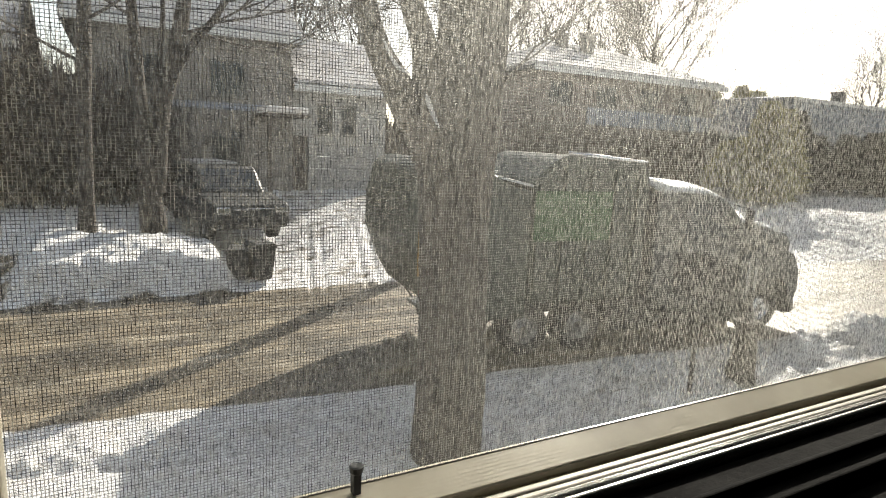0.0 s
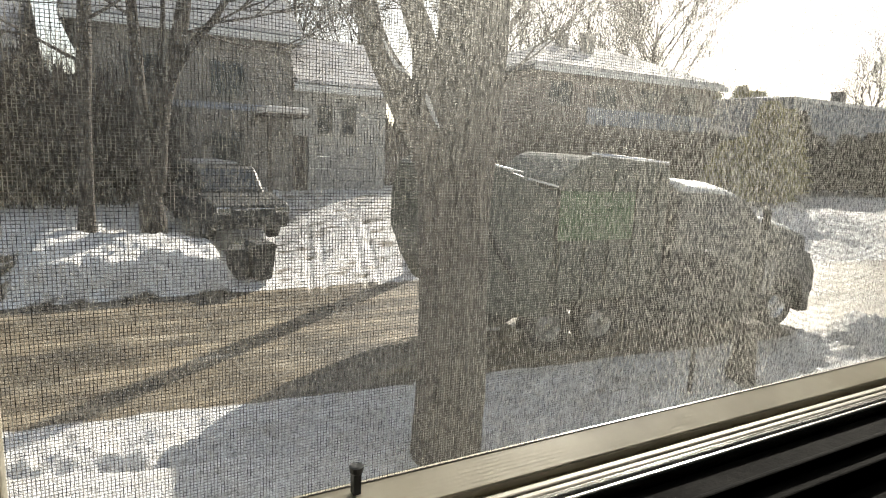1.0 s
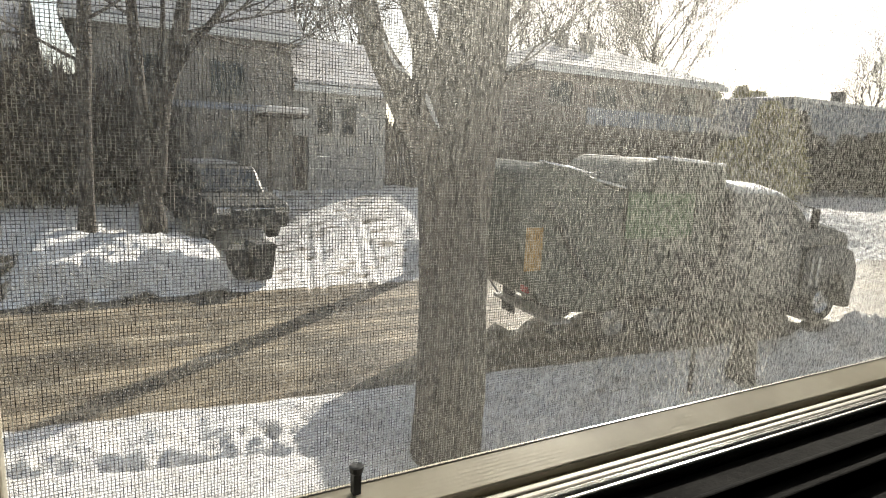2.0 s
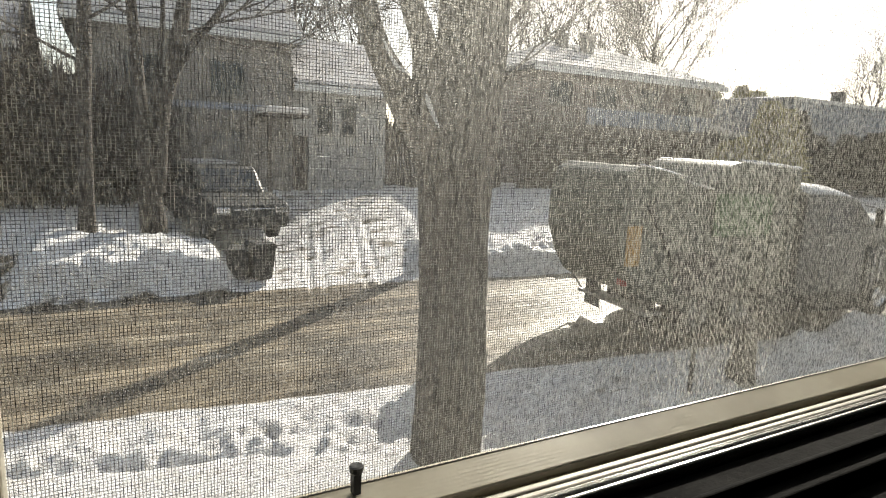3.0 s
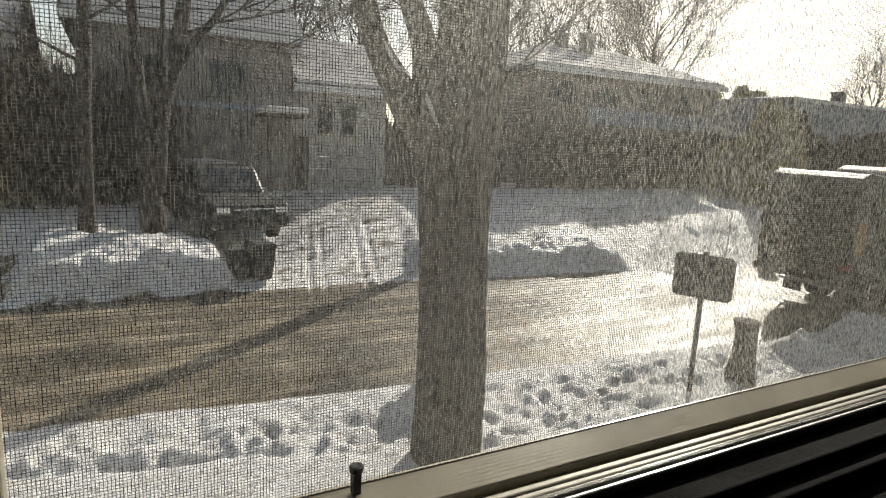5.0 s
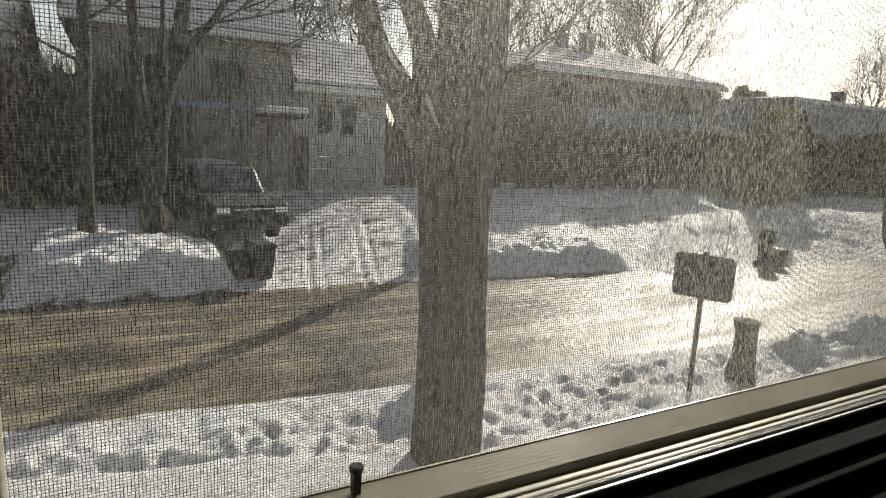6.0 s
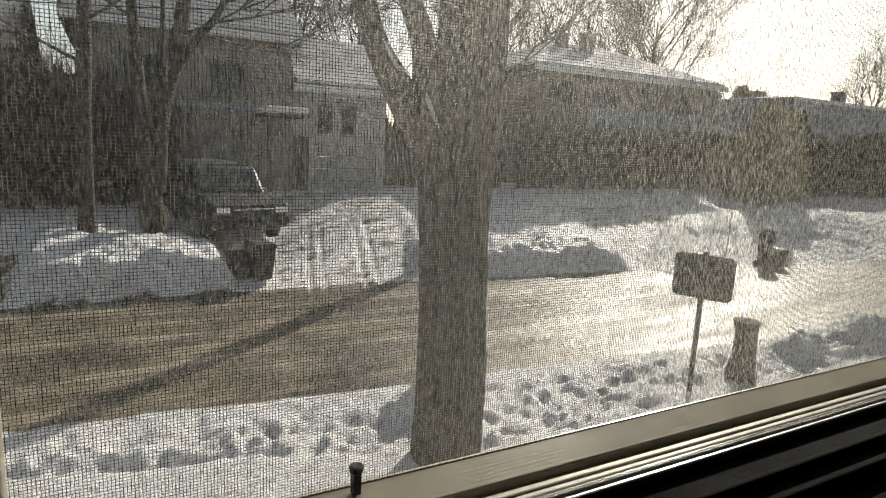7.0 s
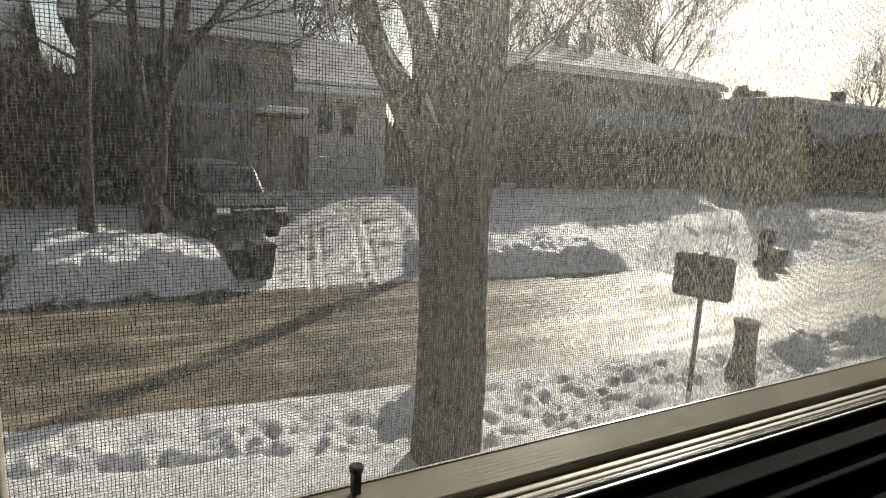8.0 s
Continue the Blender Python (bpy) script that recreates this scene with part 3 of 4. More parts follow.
def bare_tree(name, label, x, y, height, radius, seed, lean=(0, 0), depth=4, forks=5, fork_at=0.35, group="bare street trees"):
    rng = random.Random(seed)
    z = on_ground(x, y)
    tree = thing(name, label, "tree", group=group)
    trunk = bmesh.new()
    h = height * fork_at
    rows = [(x, y, z - 0.2, radius * 1.35), (x, y, z + 0.3, radius * 1.05), (x + lean[0] * 0.5, y + lean[1] * 0.5, z + h * 0.5, radius), (x + lean[0], y + lean[1], z + h, radius * 0.85), (x + lean[0] * 1.6, y + lean[1], z + h * 1.6, radius * 0.6), (x + lean[0] * 2.0, y + lean[1], z + h * 2.3, radius * 0.25)]
    limb(trunk, rows, 14, 0.05, 5)
    part("trunk", trunk, M_BARK_FAR, tree)
    crown = bmesh.new()
    for i in range(forks):
        f = 0.6 + 1.5 * i / forks
        a = rng.uniform(0, 6.28)
        p = (x + lean[0] * min(f, 2), y + lean[1], z + h * f)
        twigs(crown, rng, p, (math.cos(a), math.sin(a), rng.uniform(0.8, 1.5)), height * rng.uniform(0.25, 0.36), radius * rng.uniform(0.28, 0.42), depth, 0.65)
    part("crown", crown, M_TWIG, tree, "fine bare branches")
    return tree


def build_left_trees():
    # stout trunks beside the drive across the street
    t = thing("tree", "tall dark trunk standing beside the drive", "tree", group="trees across the street")
    bm = bmesh.new()
    limb(bm, [(-0.66, 17.5, 0.6, 0.26), (-0.62, 17.5, 1.8, 0.19), (-0.56, 17.5, 4.1, 0.165), (-0.43, 17.5, 6.8, 0.15), (-0.3, 17.5, 10.0, 0.08)], 20, 0.05)
    part("trunk", bm, M_BARK_FAR, t)
    c = bmesh.new()
    rng = random.Random(11)
    for s, d in (((-0.5, 17.5, 5.3), (-1, 0, 0.35)), ((-0.45, 17.5, 6.3), (0.9, 0.2, 0.6)), ((-0.4, 17.5, 7.5), (-0.8, 0.2, 0.6)), ((-0.35, 17.5, 8.5), (0.5, -0.4, 0.8))):
        twigs(c, rng, s, d, 2.2, 0.05, 3, 0.6, 0.0)
    part("crown", c, M_TWIG, t, "bare twigs")
    t = thing("tree", "dark tree that forks into several stems near the ground", "tree", group="trees across the street")
    for rows in ([(0.95, 17.5, 0.6, 0.36), (0.85, 17.5, 1.8, 0.3), (0.72, 17.5, 3.6, 0.19), (0.63, 17.5, 5.6, 0.14), (0.56, 17.5, 7.0, 0.12), (0.4, 17.5, 9.5, 0.06)],
                 [(1.0, 17.5, 2.2, 0.22), (1.2, 17.5, 4.3, 0.19), (1.53, 17.5, 5.7, 0.2), (1.78, 17.5, 7.1, 0.17), (2.0, 17.5, 9.5, 0.07)],
                 [(1.45, 17.5, 5.2, 0.11), (2.0, 17.5, 6.08, 0.105), (2.43, 17.5, 6.62, 0.09), (2.8, 17.5, 7.25, 0.08), (3.5, 17.4, 8.6, 0.04)],
                 [(0.75, 17.5, 3.4, 0.09), (1.0, 17.4, 4.6, 0.07), (1.2, 17.4, 5.9, 0.06), (1.3, 17.4, 7.4, 0.05)]):
        bm = bmesh.new()
        limb(bm, rows, 18, 0.05)
        part("stem", bm, M_BARK_FAR, t)
    c = bmesh.new()
    for s, d in (((0.6, 17.5, 6.5), (-0.9, 0, 0.5)), ((2.4, 17.5, 6.6), (1, 0, 0.15)), ((2.2, 17.5, 6.3), (1, 0.1, -0.05)), ((1.7, 17.5, 7.0), (0.6, 0.2, 0.8)), ((2.8, 17.5, 7.2), (0.8, 0.3, 0.4)), ((1.9, 17.5, 8.4), (-0.2, 0, 1)), ((0.5, 17.5, 8.0), (-0.3, 0, 1)), ((1.6, 17.5, 6.2), (1, -0.2, 0.25))):
        twigs(c, rng, s, d, 2.3, 0.045, 3, 0.6, 0.0)
    part("crown", c, M_TWIG, t, "bare twigs")


def shrub(x, y, w, d, h, seed, label, group="shrubs by the drive"):
    rng = random.Random(seed)
    ob = bmesh.new()
    z = on_ground(x, y)
    for i in range(int(70 * w)):
        px, py = x + rng.uniform(-w, w) * 0.5, y + rng.uniform(-d, d) * 0.5
        twigs(ob, rng, (px, py, on_ground(px, py) - 0.05), (rng.uniform(-0.3, 0.3), rng.uniform(-0.3, 0.3), 1), h * rng.uniform(0.55, 1.0), 0.018, 2, 0.55)
    single("shrub", ob, M_SHRUB if x > 12 else M_HEDGE, label, "shrub", group=group)


# ---------------------------------------------------------------- houses
def wall_cells(bm, u0, u1, z0, z1, holes, put):
    """Boxes that fill a wall from u0 to u1 but for the holes (u0, u1, z0, z1)."""
    us = sorted({u0, u1, *[h[0] for h in holes], *[h[1] for h in holes]})
    for a, b in zip(us, us[1:]):
        cut = sorted((h[2], h[3]) for h in holes if h[0] <= a and h[1] >= b)
        z = z0
        for lo, hi in cut + [(z1, z1)]:
            if lo > z:
                put(bm, a, b, z, lo)
            z = max(z, hi)


def front_wall(house, name, x0, x1, y, z0, z1, holes, mat, label=""):
    bm = bmesh.new()
    wall_cells(bm, x0, x1, z0, z1, holes, lambda m, a, b, lo, hi: box(m, a, b, y, y + 0.25, lo, hi))
    bmesh.ops.remove_doubles(bm, verts=bm.verts, dist=0.0005)
    return part(name, bm, mat, house, label)


def window_unit(house, x0, x1, z0, z1, y, bars=1):
    f = bmesh.new()
    for b in ((x0, x1, z0, z0 + 0.07), (x0, x1, z1 - 0.07, z1), (x0, x0 + 0.07, z0 + 0.07, z1 - 0.07), (x1 - 0.07, x1, z0 + 0.07, z1 - 0.07)):
        box(f, b[0], b[1], y + 0.05, y + 0.14, b[2], b[3])
    for i in range(bars):
        c = x0 + (x1 - x0) * (i + 1) / (bars + 1)
        box(f, c - 0.025, c + 0.025, y + 0.06, y + 0.13, z0 + 0.07, z1 - 0.07)
    w = part("window", f, M_FRAME, house, "weathered window frame")
    part("pane", boxed(x0 + 0.06, x1 - 0.06, y + 0.09, y + 0.10, z0 + 0.06, z1 - 0.06), M_GLASS, w, "dark reflecting pane")
    part("sill", boxed(x0 - 0.06, x1 + 0.06, y - 0.06, y + 0.05, z0 - 0.07, z0 - 0.003, bevel=0.01), M_FRAME, w)


def gable_roof(house, x0, x1, y0, y1, ze, zr, over=0.45, snow=True, hip=0.0, mat=None, thick=0.18, cover=None):
    """A roof with the ridge along x; hip: how far the ridge stops short of the ends."""
    a0, a1, b0, b1 = x0 - over, x1 + over, y0 - over, y1 + over
    ym = (y0 + y1) / 2

    def shell(lift, t, inset):
        bm = bmesh.new()
        p = [(a0 + inset, b0 + inset, ze + lift), (a1 - inset, b0 + inset, ze + lift), (a1 - inset, b1 - inset, ze + lift), (a0 + inset, b1 - inset, ze + lift), (a0 + hip + inset, ym, zr + lift), (a1 - hip - inset, ym, zr + lift)]
        top = [bm.verts.new(q) for q in p]
        low = [bm.verts.new((q[0], q[1], q[2] - t)) for q in p]
        for f in ((0, 1, 5, 4), (2, 3, 4, 5), (1, 2, 5), (3, 0, 4)):
            bm.faces.new([top[i] for i in f])
            bm.faces.new([low[i] for i in f[::-1]])
        for i in range(4):
            j = (i + 1) % 4
            bm.faces.new((top[i], top[j], low[j], low[i]))
        return bm
    roof = part("roof", shell(0, thick, 0), mat or M_SHINGLE, house)
    if snow:
        bm = shell(0.16, 0.155, 0.12)
        bmesh.ops.bevel(bm, geom=list(bm.edges), offset=0.04, segments=2, affect="EDGES")
        part("snow_cover", bm, cover or M_SNOW, roof, "snow lying on the roof")
    if not hip:
        for gx in (x0 + 0.02, x1 - 0.22):
            bm = bmesh.new()
            p = [(y0 + 0.02, ze - thick - 0.02), (y1 - 0.02, ze - thick - 0.02), (ym, zr - thick - 0.3)]
            v = [bm.verts.new((gx, a, b)) for a, b in p] + [bm.verts.new((gx + 0.2, a, b)) for a, b in p]
            for f in ((0, 1, 2), (5, 4, 3), (0, 3, 4, 1), (1, 4, 5, 2), (2, 5, 3, 0)):
                bm.faces.new([v[i] for i in f])
            part("gable", bm, M_SIDING, house)
    part("fascia", boxed(a0, a1, b0 - 0.03, b0 - 0.003, ze - thick - 0.06, ze + 0.01), M_WHITE, house, "eaves board")
    return roof


def chimney(house, x, y, z0, z1, w=0.7):
    bm = boxed(x - w / 2, x + w / 2, y - w / 2, y + w / 2, z0, z1)
    box(bm, x - w / 2 - 0.06, x + w / 2 + 0.06, y - w / 2 - 0.06, y + w / 2 + 0.06, z1, z1 + 0.12)
    part("chimney", bm, M_BRICK, house)


def build_left_house():
    h = thing("house", "two-storey brown brick house with snow on its roof", "house", group="houses across the street")
    g0, y = 1.0, 24.0
    holes = [(0.4, 1.7, 5.1, 6.4), (3.2, 4.5, 5.1, 6.4), (0.2, 2.0, 2.4, 3.9), (3.2, 4.4, 2.5, 3.9), (5.62, 6.55, 1.35, 4.1)]
    front_wall(h, "wall", -0.9, 6.2, y, g0 - 0.3, 7.25, [q for q in holes if q[1] < 6.3] , M_BRICK)
    part("wall", boxed(-0.9, -0.65, y + 0.254, 33, g0 - 0.3, 7.25), M_BRICK, h)
    part("wall", boxed(5.95, 6.2, y + 0.254, 33, g0 - 0.3, 7.25), M_BRICK, h)
    part("wall", boxed(-0.9, 6.2, 33.004, 33.25, g0 - 0.3, 7.25), M_BRICK, h)
    for q in holes[:4]:
        window_unit(h, *q, y)
    part("band", boxed(-0.95, 6.25, y - 0.06, y - 0.003, 4.62, 4.86), M_SIDING_BLUE, h, "pale ledge between the storeys")
    gable_roof(h, -0.9, 6.2, y, 33.2, 7.4, 10.6)
    # entrance canopy with snow
    part("canopy", boxed(4.75, 6.35, y - 2.1, y - 0.065, 4.42, 4.56, bevel=0.02), M_TRIM, h)
    part("snow_cover", boxed(4.83, 6.3, y - 2.05, y - 0.07, 4.564, 4.8, bevel=0.07), M_SNOW, h, "snow lying on the canopy")
    part("canopy_post", boxed(4.85, 4.97, y - 2.02, y - 1.9, on_ground(5.3, 22.0) - 0.1, 4.42), M_TRIM, h)
    # wing with the garage
    wh = [(7.3, 7.95, 3.9, 5.1), (8.3, 8.95, 3.9, 5.1), (6.3, 6.95, 1.45, 3.8), (7.3, 9.9, 1.5, 3.5)]
    front_wall(h, "wing_wall", 6.204, 10.3, y + 0.3, g0 - 0.3, 5.55, wh, M_SIDING, "pale siding")
    part("wing_wall", boxed(10.05, 10.3, y + 0.554, 31, g0 - 0.3, 5.55), M_SIDING, h)
    window_unit(h, *wh[0], y + 0.3, 0)
    window_unit(h, *wh[1], y + 0.3, 0)
    door = part("door", boxed(6.3, 6.95, y + 0.4, y + 0.46, 1.45, 3.8), M_TRIM, h, "dark front door")
    part("door_handle", boxed(6.82, 6.86, y + 0.33, y + 0.397, 2.4, 2.55), M_STEEL, door)
    gd = bmesh.new()
    for i in range(4):
        box(gd, 7.3, 9.9, y + 0.4, y + 0.45, 1.5 + 0.5 * i + 0.006, 2.0 + 0.5 * i - 0.006, 0.01)
    part("garage_door", gd, M_DOOR, h, "grey panelled garage door")
    gable_roof(h, 6.7, 10.3, y + 0.3, 31, 5.75, 7.9, 0.42, cover=M_OLDSNOW)


def build_right_house():
    h = thing("house", "wide two-storey house with hipped snowy roof", "house", group="houses across the street")
    g0, y = 1.1, 24.0
    up = [(18.6, 20.0, 5.9, 7.0), (21.6, 23.0, 5.9, 7.0), (24.6, 26.0, 5.9, 7.0), (27.6, 29.0, 5.9, 7.0)]
    low = [(19.0, 20.0, 1.3, 3.5), (21.0, 23.4, 2.3, 3.9), (25.0, 27.6, 1.3, 3.6)]
    front_wall(h, "upper_wall", 17.8, 30.2, y, 5.3, 7.4, up, M_BRICK_RED, "red-brown brick")
    front_wall(h, "lower_wall", 17.8, 30.2, y, g0 - 0.4, 5.29, low, M_BRICK_RED, "red-brown brick")
    part("siding_band", boxed(21.0, 30.22, y - 0.09, y - 0.004, 5.0, 5.86), M_SIDING_BLUE, h, "blue-grey siding band")
    part("wall", boxed(17.8, 18.05, y + 0.254, 33, g0 - 0.4, 7.4), M_BRICK_RED, h)
    part("wall", boxed(29.95, 30.2, y + 0.254, 33, g0 - 0.4, 7.4), M_BRICK_RED, h)
    part("wall", boxed(17.8, 30.2, 33.004, 33.25, g0 - 0.4, 7.4), M_BRICK_RED, h)
    for q in up + [low[1]]:
        window_unit(h, *q, y)
    part("door", boxed(19.0, 20.0, y + 0.1, y + 0.16, 1.3, 3.5), M_TRIM, h, "dark front door")
    gd = bmesh.new()
    for i in range(4):
        box(gd, 25.0, 27.6, y + 0.1, y + 0.15, 1.3 + 0.575 * i + 0.006, 1.875 + 0.575 * i - 0.006, 0.01)
    part("garage_door", gd, M_DOOR, h, "grey panelled garage door")
    gable_roof(h, 17.8, 30.2, y, 33.2, 7.55, 9.5, 0.55, hip=4.5, cover=M_OLDSNOW)
    chimney(h, 23.3, 27.0, 8.0, 9.9, 0.55)
    chimney(h, 21.9, 27.5, 8.0, 9.8, 0.5)
    # low lean-to roof at the end
    porch = bmesh.new()
    prism(porch, [(30.2, 5.35), (34.0, 4.75), (34.0, 4.55), (30.2, 5.15)], y + 0.3, y + 4.0)
    part("porch_roof", porch, M_SHINGLE, h)
    snow = bmesh.new()
    prism(snow, [(30.25, 5.72), (33.9, 5.05), (33.9, 4.77), (30.25, 5.36)], y + 0.35, y + 3.9, 0.04)
    part("snow_cover", snow, M_SNOW, h, "snow lying on the porch roof")
    part("porch_wall", boxed(30.204, 33.6, y + 0.5, y + 0.7, g0 - 0.4, 4.6), M_BRICK_RED, h)
    return h


def build_far_houses():
    h = thing("house", "broad house with blue-grey walls behind evergreens", "house", group="houses across the street")
    part("wall", boxed(37.9, 60, 24.0, 32, 0.5, 7.5), M_SIDING_BLUE, h)
    for x in (41.0, 46.0, 51, 56):
        window_unit(h, x, x + 1.8, 2.6, 4.0, 23.84, 1)
    gable_roof(h, 37.9, 60, 24.0, 32, 7.6, 8.0, 0.3, snow=False, hip=3.0, mat=M_SHINGLE_BLUE)
    chimney(h, 47.0, 26.5, 7.2, 8.6)
    h = thing("house", "pale house half hidden behind trees", "house", group="houses across the street")
    part("wall", boxed(-13, -3.0, 27, 35, 0.8, 6.5), M_SIDING_BLUE, h)
    for x in (-10.5, -6.2):
        window_unit(h, x, x + 1.4, 4.4, 5.6, 26.84, 1)
    gable_roof(h, -13, -3.0, 27, 35, 6.6, 9.2, 0.3, cover=M_OLDSNOW)


build_near_tree()
build_left_trees()
build_left_house()
wide = build_right_house()
wide.matrix_basis = Matrix.Translation(EYE) @ Matrix.Diagonal((1.06, 1.06, 1.06, 1)) @ Matrix.Translation(-Vector(EYE))
build_far_houses()
bare_tree("tree", "bare tree behind the wide house", 38.0, 36.0, 13.0, 0.17, 21, forks=9, depth=5)
bare_tree("tree", "bare tree behind the wide house", 34.0, 38.0, 13.0, 0.17, 22, forks=8, depth=5)
bare_tree("tree", "bare tree beyond the slate-blue roof", 71.0, 36.0, 10.5, 0.2, 23, forks=9, depth=5)
bare_tree("tree", "bare tree behind the wide house", 28.0, 37.0, 13.0, 0.26, 29, forks=9)
bare_tree("tree", "bare tree behind the wide house", 30.8, 55.0, 20.0, 0.3, 31, forks=11, depth=5)
bare_tree("tree", "bare tree behind the wide house", 34.6, 55.0, 19.0, 0.3, 33, forks=10, depth=5)
bare_tree("tree", "tall bare tree with fanned upright branches behind the wide house", 58.0, 55.0, 25.0, 0.30, 51, forks=19, depth=5, fork_at=0.3)
bare_tree("tree", "bare tree between the two houses", 12.6, 34.0, 12.0, 0.17, 25, forks=9, depth=5)
bare_tree("tree", "bare tree behind the brown house", 10.0, 38.0, 13.0, 0.17, 26, forks=9, depth=5)
for i, (sx, sy, sw, sh) in enumerate(((-2.1, 21.4, 1.8, 2.9), (-0.4, 21.7, 1.7, 2.7), (1.0, 22.0, 1.4, 2.3), (-3.9, 21.2, 1.7, 3.2))):
    shrub(sx, sy, sw, 1.0, sh, 40 + i, "dense leafless brown shrub beside the drive")


# ---------------------------------------------------------------- vehicles
def wheel(name, r, w, rim_mat, parent, m, label=""):
    """A wheel whose axle lies along y, with tyre, rim and hub."""
    holder = new(name)
    holder.parent = parent
    holder.matrix_basis = m
    prof = [(r * 0.58, -w / 2 * 0.8), (r * 0.9, -w / 2), (r, -w / 2 * 0.75), (r, w / 2 * 0.75), (r * 0.9, w / 2), (r * 0.58, w / 2 * 0.8)]
    def lathe(profile, n=28):
        bm = bmesh.new()
        rings = [[bm.verts.new((q[0] * math.cos(2 * math.pi * k / n), q[1], q[0] * math.sin(2 * math.pi * k / n))) for q in profile] for k in range(n)]
        for k in range(n):
            a, b = rings[k], rings[(k + 1) % n]
            for i in range(len(profile)):
                j = (i + 1) % len(profile)
                bm.faces.new((a[i], a[j], b[j], b[i]))
        return bm
    part("tyre", lathe(prof), M_RUBBER, holder)
    rim = lathe([(r * 0.14, -w * 0.3), (r * 0.42, -w * 0.12), (r * 0.57, -w * 0.36), (r * 0.57, w * 0.3), (r * 0.14, w * 0.2)])
    for k in range(8):
        a = 2 * math.pi * k / 8
        c = Vector((math.cos(a) * r * 0.27, -w * 0.26, math.sin(a) * r * 0.27))
        box(rim, c.x - 0.02, c.x + 0.02, c.y - 0.03, c.y + 0.02, c.z - 0.02, c.z + 0.02)
    part("rim", rim, rim_mat, holder)
    return holder


def far_woods():
    rng = random.Random(77)
    verts, faces = [], []
    for i in range(420):
        az, d = radians(rng.uniform(-35, 75)), rng.uniform(70, 110)
        x, y, h, r = d * math.sin(az), d * math.cos(az), rng.uniform(4.5, 9.0), rng.uniform(1.0, 2.2)
        for k in range(26):
            f, a = rng.random(), rng.uniform(0, 6.283)
            c = (x + r * (1.1 - f) * math.cos(a), y + r * (1.1 - f) * math.sin(a), f * h)
            b = len(verts)
            s = rng.uniform(0.35, 0.8)
            verts += [(c[0] - s, c[1], c[2] - 0.6), (c[0] + s, c[1] + 0.2, c[2] - 0.5), (c[0] + rng.uniform(-0.3, 0.3), c[1], c[2] + rng.uniform(0.8, 1.8))]
            faces.append((b, b + 1, b + 2))
    me = bpy.data.meshes.new("far_woods")
    me.from_pydata(verts, [], faces)
    me.materials.append(M_HEDGE)
    tagged(new("far_woods", me), "distant bare woods behind the houses", "trees", kind="stuff")


far_woods()
TRUCK_START, TRUCK_TURN = (4.05, 8.8), -5.0
TRUCK_WHEELS = []


def arched(bm, outline, y0, y1, crown, n=10):
    """A bowed sheet over an outline of x and z, rounded down at both sides."""
    rows = []
    for k in range(n + 1):
        u = k / n
        drop = crown * (abs(2 * u - 1) ** 3)
        rows.append([bm.verts.new((x, y0 + (y1 - y0) * u, z - drop)) for x, z in outline])
    for a, b in zip(rows, rows[1:]):
        for i in range(len(outline) - 1):
            bm.faces.new((a[i], a[i + 1], b[i + 1], b[i]))
    ext = bmesh.ops.extrude_face_region(bm, geom=list(bm.faces))
    bmesh.ops.translate(bm, vec=(0, 0, -0.03), verts=[v for v in ext["geom"] if isinstance(v, bmesh.types.BMVert)])
    return bm


